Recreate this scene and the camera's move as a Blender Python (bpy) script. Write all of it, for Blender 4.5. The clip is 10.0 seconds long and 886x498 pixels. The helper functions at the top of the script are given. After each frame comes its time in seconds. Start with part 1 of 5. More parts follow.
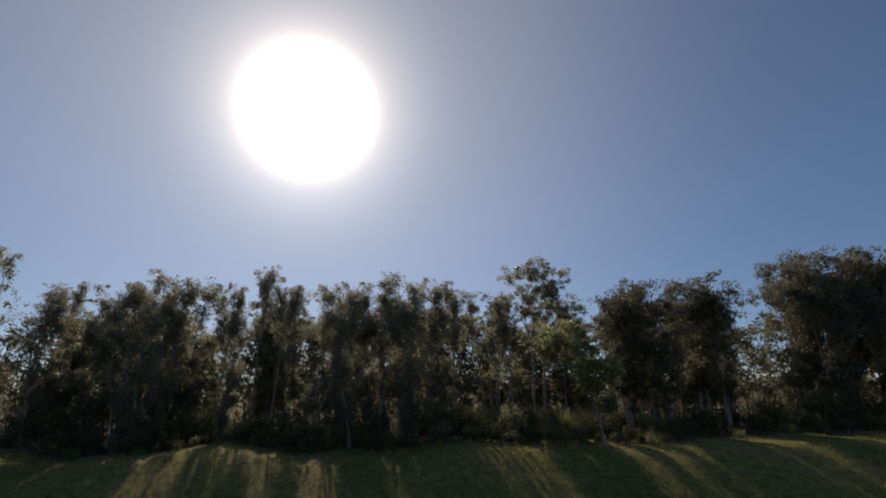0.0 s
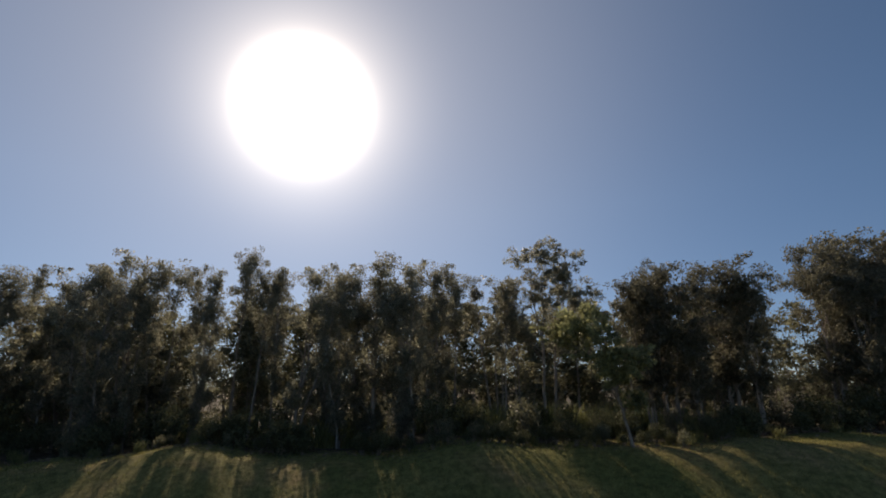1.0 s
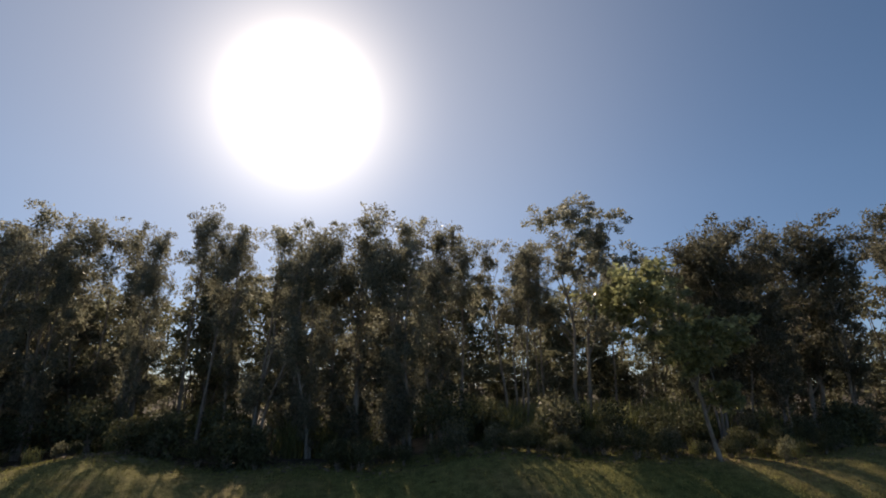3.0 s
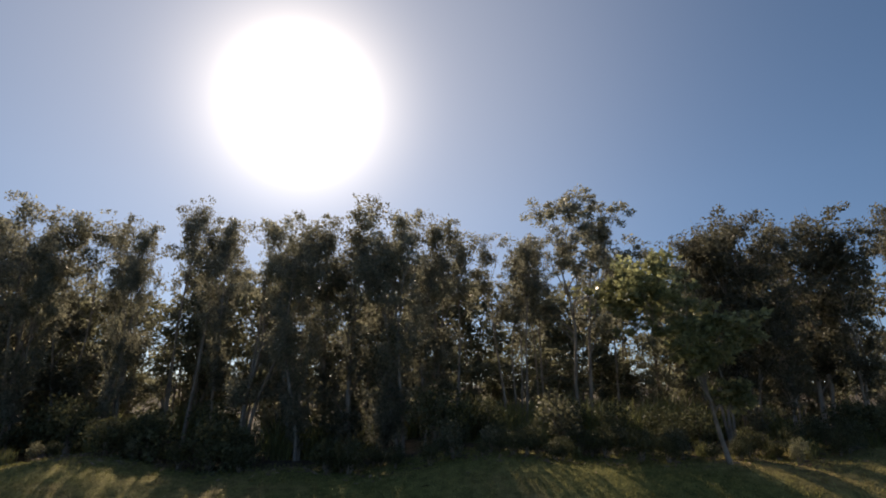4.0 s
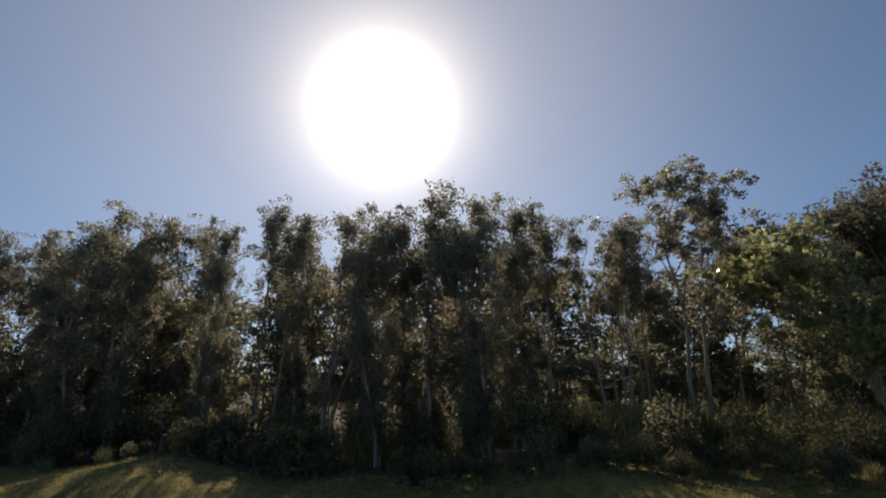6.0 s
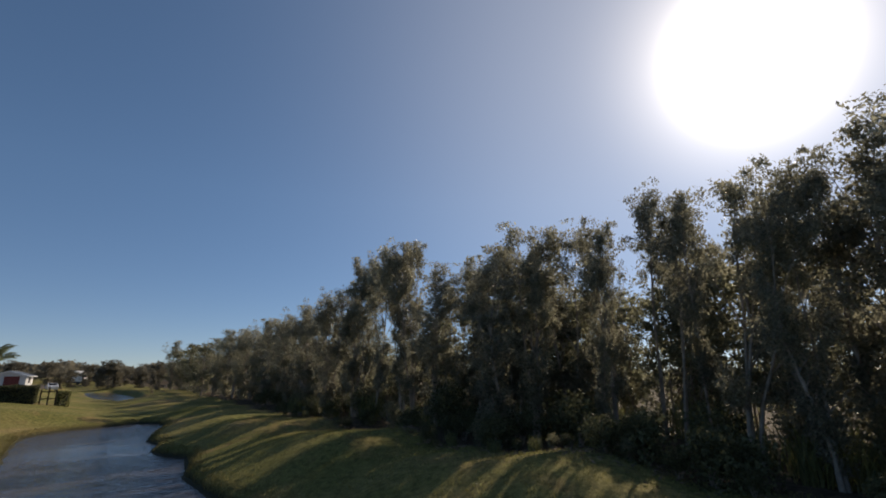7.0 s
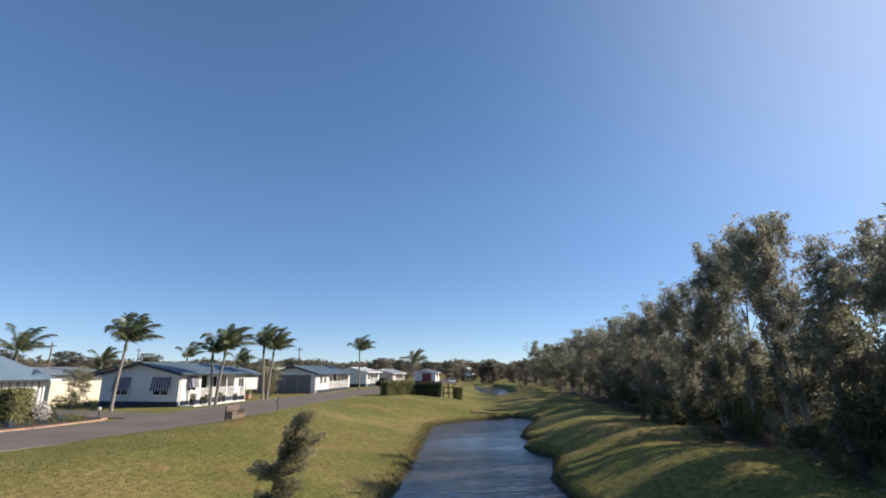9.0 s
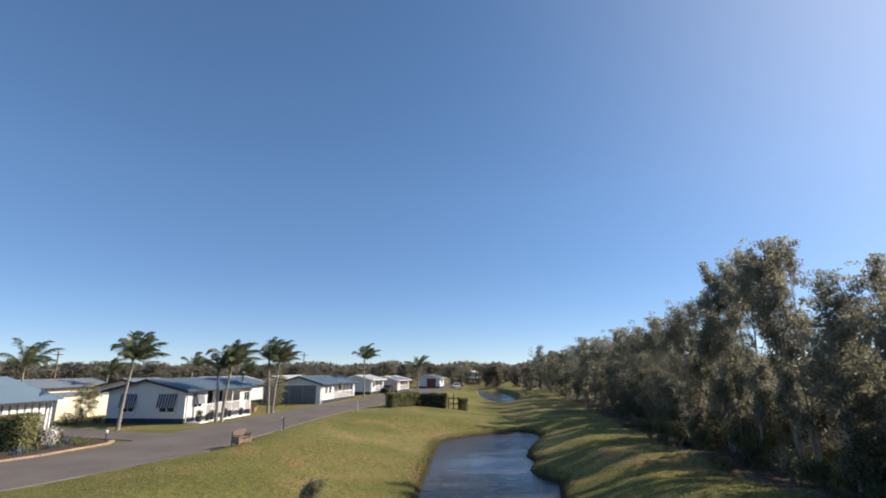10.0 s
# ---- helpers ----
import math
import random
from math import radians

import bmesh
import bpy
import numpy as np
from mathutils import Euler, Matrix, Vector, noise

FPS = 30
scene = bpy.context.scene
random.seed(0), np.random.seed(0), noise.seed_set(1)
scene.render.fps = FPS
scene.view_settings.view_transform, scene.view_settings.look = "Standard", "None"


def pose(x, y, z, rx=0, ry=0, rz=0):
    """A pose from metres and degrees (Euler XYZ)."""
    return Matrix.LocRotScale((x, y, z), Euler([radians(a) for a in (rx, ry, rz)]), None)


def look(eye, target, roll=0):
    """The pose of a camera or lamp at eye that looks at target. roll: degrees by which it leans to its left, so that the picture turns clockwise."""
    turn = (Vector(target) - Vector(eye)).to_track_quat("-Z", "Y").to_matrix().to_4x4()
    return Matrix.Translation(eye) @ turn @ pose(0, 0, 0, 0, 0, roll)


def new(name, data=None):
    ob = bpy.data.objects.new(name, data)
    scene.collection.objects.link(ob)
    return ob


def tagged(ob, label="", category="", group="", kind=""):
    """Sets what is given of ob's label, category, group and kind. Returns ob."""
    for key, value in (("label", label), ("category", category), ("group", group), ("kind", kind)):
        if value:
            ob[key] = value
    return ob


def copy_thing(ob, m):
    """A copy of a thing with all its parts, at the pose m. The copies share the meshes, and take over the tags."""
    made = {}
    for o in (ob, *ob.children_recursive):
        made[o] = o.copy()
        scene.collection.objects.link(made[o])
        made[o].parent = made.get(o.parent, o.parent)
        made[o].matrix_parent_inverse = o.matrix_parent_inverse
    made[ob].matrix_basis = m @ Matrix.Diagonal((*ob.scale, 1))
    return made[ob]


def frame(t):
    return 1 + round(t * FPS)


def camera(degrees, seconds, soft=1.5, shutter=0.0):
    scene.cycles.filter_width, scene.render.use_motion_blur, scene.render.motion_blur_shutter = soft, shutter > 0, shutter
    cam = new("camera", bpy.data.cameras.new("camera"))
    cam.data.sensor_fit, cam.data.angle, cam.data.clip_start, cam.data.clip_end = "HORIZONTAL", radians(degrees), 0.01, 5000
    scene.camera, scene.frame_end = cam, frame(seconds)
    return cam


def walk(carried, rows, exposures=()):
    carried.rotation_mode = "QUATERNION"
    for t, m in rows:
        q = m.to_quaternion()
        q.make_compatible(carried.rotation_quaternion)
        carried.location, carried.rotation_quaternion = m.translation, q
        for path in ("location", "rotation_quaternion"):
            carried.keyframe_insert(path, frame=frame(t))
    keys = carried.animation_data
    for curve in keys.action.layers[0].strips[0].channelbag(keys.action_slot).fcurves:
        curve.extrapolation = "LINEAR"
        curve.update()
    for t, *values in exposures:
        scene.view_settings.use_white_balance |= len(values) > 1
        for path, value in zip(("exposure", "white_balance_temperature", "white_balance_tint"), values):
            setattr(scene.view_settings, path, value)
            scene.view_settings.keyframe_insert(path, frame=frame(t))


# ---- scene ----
# ---------------------------------------------------------------- camera
cam = camera(84.8, 10.0, soft=1.85)
# seconds, eye x y z, heading to the left of north, upward tilt, roll
PATH = [
    (0.0, -0.300, 0.095, 2.689, -2.31, 16.09, -0.31),
    (0.5, -0.283, 1.293, 2.627, -2.40, 16.01, -0.30),
    (1.0, -0.370, 2.729, 2.538, -2.72, 15.83, -0.29),
    (1.5, -0.440, 4.146, 2.425, -2.90, 15.76, -0.25),
    (2.0, -0.450, 5.768, 2.376, -2.85, 15.72, -0.20),
    (2.5, -0.480, 6.953, 2.335, -3.12, 15.69, -0.15),
    (4.0, -0.300, 8.236, 2.260, -3.24, 15.68, 0.01),
    (4.5, -0.200, 8.551, 2.344, -2.93, 15.48, 0.09),
    (5.0, -0.190, 8.854, 2.403, -3.08, 15.42, 0.14),
    (5.2, -0.195, 9.020, 2.405, -3.10, 15.40, 0.14),
    (6.3, -0.170, 9.806, 2.400, 16.96, 14.88, 0.14),
    (6.5, -0.210, 9.930, 2.390, 25.67, 14.80, 0.13),
    (7.0, -0.403, 10.331, 2.420, 51.16, 14.66, 0.10),
    (7.5, -0.621, 10.690, 2.510, 75.28, 14.28, 0.04),
    (8.0, -0.923, 10.885, 2.640, 89.55, 14.02, -0.12),
    (8.5, -1.060, 10.945, 2.721, 89.93, 13.96, -0.10),
    (9.0, -1.060, 10.950, 2.933, 90.20, 14.00, -0.13),
    (9.5, -0.998, 10.890, 3.656, 90.46, 14.00, -0.23),
    (10.0, -0.791, 10.841, 4.280, 90.60, 13.93, -0.36),
]


def eye_pose(x, y, z, heading, tilt, roll):
    return pose(x, y, z, 0, 0, heading) @ pose(0, 0, 0, 90 + tilt) @ pose(0, 0, 0, 0, 0, roll)


walk(cam, [(t, eye_pose(*row)) for t, *row in PATH], exposures=[(0.0, 0.17, 7900, 14), (2.0, 0.42, 7950, 14), (5.0, 0.58, 8100, 14), (6.5, 0.42, 8000, 14), (7.5, 0.55, 7250, 12), (8.5, 1.14, 7000, 12), (10.0, 1.16, 7000, 12)])

# ---------------------------------------------------------------- sky, sun
SUN_LEFT, SUN_UP = radians(15.1), radians(30.9)
SUN_WAY = Vector((-math.sin(SUN_LEFT) * math.cos(SUN_UP), math.cos(SUN_LEFT) * math.cos(SUN_UP), math.sin(SUN_UP)))

world = bpy.data.worlds.new("sky")
scene.world = world
world.use_nodes = True
wn, wl = world.node_tree.nodes, world.node_tree.links
wn.clear()
sky = wn.new("ShaderNodeTexSky")
sky.sky_type = "NISHITA"
sky.sun_disc = False
sky.sun_elevation, sky.sun_rotation = SUN_UP, -SUN_LEFT
sky.air_density, sky.dust_density, sky.ozone_density, sky.altitude = 0.8, 0.1, 3.0, 2500
sky_light = wn.new("ShaderNodeBackground")
sky_light.inputs["Strength"].default_value = 0.106
sky_colour = wn.new("ShaderNodeHueSaturation")
sky_colour.inputs["Saturation"].default_value = 1.14
sky_soft = wn.new("ShaderNodeGamma")
sky_soft.inputs["Gamma"].default_value = 0.78
wl.new(sky.outputs[0], sky_colour.inputs["Color"])
wl.new(sky_colour.outputs[0], sky_soft.inputs["Color"])
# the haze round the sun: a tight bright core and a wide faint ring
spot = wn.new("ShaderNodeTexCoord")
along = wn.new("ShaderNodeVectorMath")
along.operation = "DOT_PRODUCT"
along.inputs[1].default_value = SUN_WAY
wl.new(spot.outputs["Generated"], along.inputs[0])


def wmath(op, a, b):
    node = wn.new("ShaderNodeMath")
    node.operation = op
    for i, v in enumerate((a, b)):
        if isinstance(v, (int, float)):
            node.inputs[i].default_value = v
        else:
            wl.new(v, node.inputs[i])
    return node.outputs[0]


# the air near the horizon is a deeper, cooler blue than the clear-air model gives
split = wn.new("ShaderNodeSeparateXYZ")
wl.new(spot.outputs["Generated"], split.inputs[0])
rise = wn.new("ShaderNodeMapRange")
rise.inputs["From Min"].default_value, rise.inputs["From Max"].default_value = 0.0, 0.34
wl.new(split.outputs["Z"], rise.inputs["Value"])
cool = wn.new("ShaderNodeMix")
cool.data_type = "RGBA"
cool.inputs["A"].default_value, cool.inputs["B"].default_value = (0.68, 0.745, 0.86, 1), (0.905, 0.977, 1.06, 1)
wl.new(rise.outputs[0], cool.inputs["Factor"])
tinted = wn.new("ShaderNodeMix")
tinted.data_type, tinted.blend_type = "RGBA", "MULTIPLY"
tinted.inputs["Factor"].default_value = 1.0
wl.new(sky_soft.outputs[0], tinted.inputs["A"])
wl.new(cool.outputs["Result"], tinted.inputs["B"])
wl.new(tinted.outputs["Result"], sky_light.inputs["Color"])
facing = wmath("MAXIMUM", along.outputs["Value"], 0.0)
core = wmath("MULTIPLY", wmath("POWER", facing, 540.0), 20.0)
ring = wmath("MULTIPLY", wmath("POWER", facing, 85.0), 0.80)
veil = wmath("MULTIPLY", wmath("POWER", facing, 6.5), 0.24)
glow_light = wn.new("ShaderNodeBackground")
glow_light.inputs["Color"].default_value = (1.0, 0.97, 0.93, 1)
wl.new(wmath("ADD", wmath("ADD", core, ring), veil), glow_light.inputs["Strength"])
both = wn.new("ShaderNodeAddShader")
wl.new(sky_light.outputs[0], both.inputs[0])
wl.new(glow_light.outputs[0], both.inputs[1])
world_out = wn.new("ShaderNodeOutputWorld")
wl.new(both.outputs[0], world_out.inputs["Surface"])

sun_data = bpy.data.lights.new("sun", "SUN")
sun_data.energy, sun_data.angle, sun_data.color = 2.75, radians(0.53), (1.0, 0.91, 0.78)
sun_ob = new("sun", sun_data)
sun_ob.matrix_world = look(SUN_WAY * 200, (0, 0, 0))


# ---------------------------------------------------------------- materials
def mat(name, colour, rough=0.6, metal=0.0, scale=4.0, amount=0.25, fine=40.0, bump=0.15, spec=0.3, second=None, through_light=0.0,
        random_tint=0.0, island_tint=0.0):
    """A surface with large and fine mottling in its colour, fine relief, and a tint of its own for each piece."""
    m = bpy.data.materials.new(name)
    m.use_nodes = True
    n, l = m.node_tree.nodes, m.node_tree.links
    bsdf = n["Principled BSDF"]
    bsdf.inputs["Roughness"].default_value = rough
    bsdf.inputs["Metallic"].default_value = metal
    bsdf.inputs["Specular IOR Level"].default_value = spec
    co = n.new("ShaderNodeTexCoord")
    big, small = n.new("ShaderNodeTexNoise"), n.new("ShaderNodeTexNoise")
    big.inputs["Scale"].default_value, small.inputs["Scale"].default_value = scale, fine
    big.inputs["Detail"].default_value, small.inputs["Detail"].default_value = 4, 3
    l.new(co.outputs["Object"], big.inputs["Vector"])
    l.new(co.outputs["Object"], small.inputs["Vector"])
    ramp = n.new("ShaderNodeValToRGB")
    dark = second or tuple(c * (1 - amount) for c in colour)
    ramp.color_ramp.elements[0].position, ramp.color_ramp.elements[1].position = 0.32, 0.68
    ramp.color_ramp.elements[0].color, ramp.color_ramp.elements[1].color = (*dark, 1), (*colour, 1)
    l.new(big.outputs["Fac"], ramp.inputs["Fac"])
    hsv = n.new("ShaderNodeHueSaturation")
    l.new(ramp.outputs["Color"], hsv.inputs["Color"])
    grain = n.new("ShaderNodeMapRange")
    grain.inputs["To Min"].default_value, grain.inputs["To Max"].default_value = 1 - amount, 1 + amount
    l.new(small.outputs["Fac"], grain.inputs["Value"])
    value = grain.outputs["Result"]
    for source, tint in (("random", random_tint), ("island", island_tint)):
        if tint:
            if source == "random":
                info = n.new("ShaderNodeObjectInfo").outputs["Random"]
            else:
                info = n.new("ShaderNodeNewGeometry").outputs["Random Per Island"]
            vary = n.new("ShaderNodeMapRange")
            vary.inputs["To Min"].default_value, vary.inputs["To Max"].default_value = 1 - tint, 1 + tint
            l.new(info, vary.inputs["Value"])
            times = n.new("ShaderNodeMath")
            times.operation = "MULTIPLY"
            l.new(value, times.inputs[0])
            l.new(vary.outputs["Result"], times.inputs[1])
            value = times.outputs[0]
    l.new(value, hsv.inputs["Value"])
    l.new(hsv.outputs["Color"], bsdf.inputs["Base Color"])
    if bump:
        relief = n.new("ShaderNodeBump")
        relief.inputs["Strength"].default_value, relief.inputs["Distance"].default_value = bump, 0.02
        l.new(small.outputs["Fac"], relief.inputs["Height"])
        l.new(relief.outputs["Normal"], bsdf.inputs["Normal"])
    if through_light:
        soft = n.new("ShaderNodeBsdfTranslucent")
        l.new(hsv.outputs["Color"], soft.inputs["Color"])
        mix = n.new("ShaderNodeMixShader")
        mix.inputs["Fac"].default_value = through_light
        l.new(bsdf.outputs[0], mix.inputs[1])
        l.new(soft.outputs[0], mix.inputs[2])
        l.new(mix.outputs[0], n["Material Output"].inputs["Surface"])
    return m


M = {
    "leaf": mat("paperbark_leaf", (0.325, 0.318, 0.235), 0.42, scale=0.6, amount=0.3, fine=9, bump=0, second=(0.185, 0.18, 0.135), through_light=0.68, island_tint=0.35, random_tint=0.2, spec=0.4),
    # dimmer copy of the paperbark leaf, the inner wood's shade put into its colour
    "leaf_dimmed": mat("shaded_wood_leaf", (0.27, 0.265, 0.175), 0.5, scale=0.6, amount=0.3, fine=9, bump=0, second=(0.16, 0.162, 0.105), through_light=0.62, island_tint=0.35, random_tint=0.2, spec=0.25),
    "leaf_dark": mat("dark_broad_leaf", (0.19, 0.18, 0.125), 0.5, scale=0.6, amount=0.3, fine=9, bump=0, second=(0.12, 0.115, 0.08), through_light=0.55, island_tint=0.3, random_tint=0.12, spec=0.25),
    "leaf_lime": mat("broad_leaf", (0.36, 0.37, 0.19), 0.3, scale=0.8, amount=0.3, fine=9, bump=0, second=(0.20, 0.205, 0.10), through_light=0.55, island_tint=0.4, spec=0.35),
    "leaf_shrub": mat("shrub_leaf", (0.15, 0.155, 0.085), 0.6, scale=0.9, amount=0.3, fine=9, bump=0, second=(0.075, 0.08, 0.042), through_light=0.4, island_tint=0.4, spec=0.1),
    "leaf_silver": mat("silver_green_leaf", (0.46, 0.42, 0.25), 0.55, spec=0.1, scale=0.9, amount=0.3, fine=9, bump=0, second=(0.18, 0.175, 0.10), through_light=0.5, island_tint=0.4),
    "leaf_young": mat("small_young_leaf", (0.46, 0.42, 0.26), 0.45, scale=0.9, amount=0.3, fine=9, bump=0, second=(0.25, 0.235, 0.145), through_light=0.55, island_tint=0.4, spec=0.5),
    # leaf colour lightened to carry the haze of distance
    "leaf_hazed": mat("far_leaf", (0.215, 0.195, 0.15), 0.7, scale=0.05, amount=0.35, fine=1, bump=0, second=(0.15, 0.14, 0.105), through_light=0.5, island_tint=0.12),
    "reed": mat("reed_blade", (0.30, 0.28, 0.12), 0.55, scale=0.7, amount=0.35, fine=8, bump=0, second=(0.15, 0.17, 0.07), through_light=0.5, island_tint=0.35),
    "sedge": mat("sedge_blade", (0.22, 0.19, 0.078), 0.6, scale=0.7, amount=0.35, fine=8, bump=0, second=(0.11, 0.105, 0.042), through_light=0.4, island_tint=0.35),
    "blade": mat("grass_blade", (0.285, 0.275, 0.10), 0.6, scale=0.25, amount=0.3, fine=3, bump=0, second=(0.18, 0.17, 0.065), through_light=0.55, island_tint=0.35),
    "bark": mat("papery_bark", (0.36, 0.305, 0.25), 0.85, scale=3, amount=0.35, fine=22, bump=0.5, second=(0.20, 0.165, 0.135)),
    "palm_bark": mat("palm_trunk", (0.32, 0.295, 0.26), 0.85, scale=5, amount=0.3, fine=25, bump=0.4, second=(0.21, 0.19, 0.165)),
    "frond": mat("palm_frond", (0.24, 0.265, 0.145), 0.42, scale=1.5, amount=0.3, fine=9, bump=0, second=(0.115, 0.135, 0.065), through_light=0.4, island_tint=0.3, spec=0.6),
    "hedge_leaf": mat("hedge_leaf", (0.28, 0.275, 0.115), 0.5, scale=1.2, amount=0.35, fine=9, bump=0, second=(0.17, 0.175, 0.07), through_light=0.35, island_tint=0.45),
    "white": mat("white_cladding", (0.70, 0.695, 0.68), 0.55, scale=0.8, amount=0.06, fine=18, bump=0.05),
    "white_trim": mat("white_trim", (0.82, 0.81, 0.79), 0.45, scale=2, amount=0.05, fine=30, bump=0.03),
    "cream": mat("cream_cladding", (0.77, 0.69, 0.53), 0.6, scale=0.8, amount=0.08, fine=18, bump=0.05),
    "pink": mat("pinkish_cladding", (0.70, 0.59, 0.52), 0.6, scale=0.8, amount=0.08, fine=18, bump=0.05),
    "navy": mat("navy_skirting", (0.035, 0.05, 0.085), 0.6, scale=2, amount=0.3, fine=20, bump=0.1),
    "roof": mat("blue_sheet_roof", (0.135, 0.20, 0.255), 0.5, scale=0.5, amount=0.15, fine=6, bump=0.05, spec=0.5),
    "roof_grey": mat("grey_sheet_roof", (0.24, 0.27, 0.305), 0.4, scale=0.5, amount=0.15, fine=6, bump=0.05, spec=0.5),
    "roof_white": mat("white_sheet_roof", (0.70, 0.69, 0.66), 0.45, scale=0.5, amount=0.1, fine=6, bump=0.05),
    "barge": mat("dark_barge_board", (0.04, 0.05, 0.065), 0.5, scale=2, amount=0.2, fine=20, bump=0.05),
    "mesh": mat("grey_shade_mesh", (0.19, 0.195, 0.205), 0.8, scale=3, amount=0.2, fine=60, bump=0.2),
    "stripe": mat("navy_awning_stripe", (0.03, 0.04, 0.075), 0.8, scale=3, amount=0.2, fine=60, bump=0.1),
    "canvas": mat("white_awning_stripe", (0.36, 0.37, 0.40), 0.8, scale=3, amount=0.1, fine=60, bump=0.1),
    "glass": mat("window_glass", (0.02, 0.022, 0.027), 0.08, scale=2, amount=0.2, fine=4, bump=0, spec=0.6),
    "dark": mat("dark_interior", (0.03, 0.03, 0.032), 0.8, scale=2, amount=0.3, fine=14, bump=0),
    "terracotta": mat("terracotta", (0.52, 0.34, 0.25), 0.8, scale=3, amount=0.25, fine=25, bump=0.2, random_tint=0.15),
    "bench_wood": mat("weathered_timber", (0.26, 0.19, 0.145), 0.8, scale=3, amount=0.3, fine=30, bump=0.3, second=(0.16, 0.115, 0.09), random_tint=0.15),
    "concrete": mat("pale_concrete", (0.20, 0.178, 0.15), 0.85, scale=1.2, amount=0.2, fine=30, bump=0.2),
    "post": mat("white_post", (0.72, 0.71, 0.68), 0.6, scale=4, amount=0.15, fine=25, bump=0.1),
    "soil": mat("garden_soil", (0.10, 0.07, 0.05), 0.95, scale=3, amount=0.4, fine=20, bump=0.6),
    "blue_leaf": mat("blue_grey_leaf", (0.06, 0.11, 0.17), 0.55, scale=3, amount=0.3, fine=20, bump=0, island_tint=0.3),
    "brick_red": mat("dark_red_panel", (0.24, 0.06, 0.05), 0.7, scale=2, amount=0.2, fine=20, bump=0.1),
    "car_white": mat("white_car_paint", (0.75, 0.75, 0.75), 0.25, scale=1, amount=0.05, fine=9, bump=0, spec=0.6),
    "rubber": mat("black_rubber", (0.02, 0.02, 0.02), 0.8, scale=3, amount=0.2, fine=20, bump=0.1),
    "flower": mat("white_blossom", (0.75, 0.70, 0.65), 0.7, scale=3, amount=0.2, fine=20, bump=0, island_tint=0.2),
    "litter": mat("dry_litter", (0.24, 0.17, 0.125), 0.9, scale=2, amount=0.3, fine=20, bump=0, island_tint=0.4),
    "dark_timber": mat("dark_timber", (0.10, 0.075, 0.052), 0.85, scale=3, amount=0.3, fine=30, bump=0.3),
    "steel": mat("galvanised_steel", (0.35, 0.36, 0.37), 0.45, metal=0.6, scale=3, amount=0.2, fine=20, bump=0.05),
}


WATER = -1.45


def grass_material():
    m = bpy.data.materials.new("mown_grass")
    m.use_nodes = True
    n, l = m.node_tree.nodes, m.node_tree.links
    bsdf = n["Principled BSDF"]
    bsdf.inputs["Roughness"].default_value = 0.9
    bsdf.inputs["Specular IOR Level"].default_value = 0.12
    geo = n.new("ShaderNodeNewGeometry")

    def noise_at(scale, detail, distortion=0.0):
        t = n.new("ShaderNodeTexNoise")
        t.inputs["Scale"].default_value, t.inputs["Detail"].default_value, t.inputs["Distortion"].default_value = scale, detail, distortion
        l.new(geo.outputs["Position"], t.inputs["Vector"])
        return t.outputs["Fac"]

    def ramp(fac, stops):
        r = n.new("ShaderNodeValToRGB")
        els = r.color_ramp.elements
        els[0].position, els[0].color = stops[0][0], (*stops[0][1], 1)
        els[1].position, els[1].color = stops[-1][0], (*stops[-1][1], 1)
        for p, c in stops[1:-1]:
            e = els.new(p)
            e.color = (*c, 1)
        l.new(fac, r.inputs["Fac"])
        return r.outputs["Color"]

    patches = ramp(noise_at(0.16, 6, 0.6), [(0.30, (0.125, 0.132, 0.044)), (0.46, (0.170, 0.166, 0.057)), (0.60, (0.23, 0.198, 0.08)), (0.74, (0.29, 0.205, 0.11))])
    dry = ramp(noise_at(0.33, 5, 0.8), [(0.56, (0, 0, 0)), (0.72, (0.6, 0.6, 0.6))])
    worn = n.new("ShaderNodeMix")
    worn.data_type = "RGBA"
    l.new(dry, worn.inputs["Factor"])
    l.new(patches, worn.inputs["A"])
    worn.inputs["B"].default_value = (0.34, 0.205, 0.115, 1)
    patches = worn.outputs["Result"]
    blades = ramp(noise_at(5.0, 5), [(0.30, (0.55, 0.58, 0.5)), (0.70, (1.3, 1.28, 1.2))])
    mix = n.new("ShaderNodeMix")
    mix.data_type, mix.blend_type = "RGBA", "MULTIPLY"
    mix.inputs["Factor"].default_value = 1.0
    l.new(patches, mix.inputs["A"])
    l.new(blades, mix.inputs["B"])
    tips = ramp(noise_at(38.0, 2), [(0.28, (0.6, 0.6, 0.6)), (0.72, (1.25, 1.25, 1.2))])
    mix2 = n.new("ShaderNodeMix")
    mix2.data_type, mix2.blend_type = "RGBA", "MULTIPLY"
    mix2.inputs["Factor"].default_value = 1.0
    l.new(mix.outputs["Result"], mix2.inputs["A"])
    l.new(tips, mix2.inputs["B"])
    # fallen leaves and bare earth under the wood, which begins along a bent line
    sep = n.new("ShaderNodeSeparateXYZ")
    l.new(geo.outputs["Position"], sep.inputs[0])

    def calc(op, a, b):
        node = n.new("ShaderNodeMath")
        node.operation = op
        for i, v in enumerate((a, b)):
            if isinstance(v, (int, float)):
                node.inputs[i].default_value = v
            else:
                l.new(v, node.inputs[i])
        return node.outputs[0]

    west = calc("MULTIPLY", calc("MAXIMUM", calc("SUBTRACT", -8.0, sep.outputs["X"]), 0.0), 0.125)
    west = calc("MINIMUM", west, 12.5)
    east = calc("MULTIPLY", calc("MAXIMUM", calc("SUBTRACT", sep.outputs["X"], 8.0), 0.0), 0.11)
    inside = calc("SUBTRACT", calc("SUBTRACT", calc("SUBTRACT", sep.outputs["Y"], 20.9), west), calc("MINIMUM", east, 3.0))
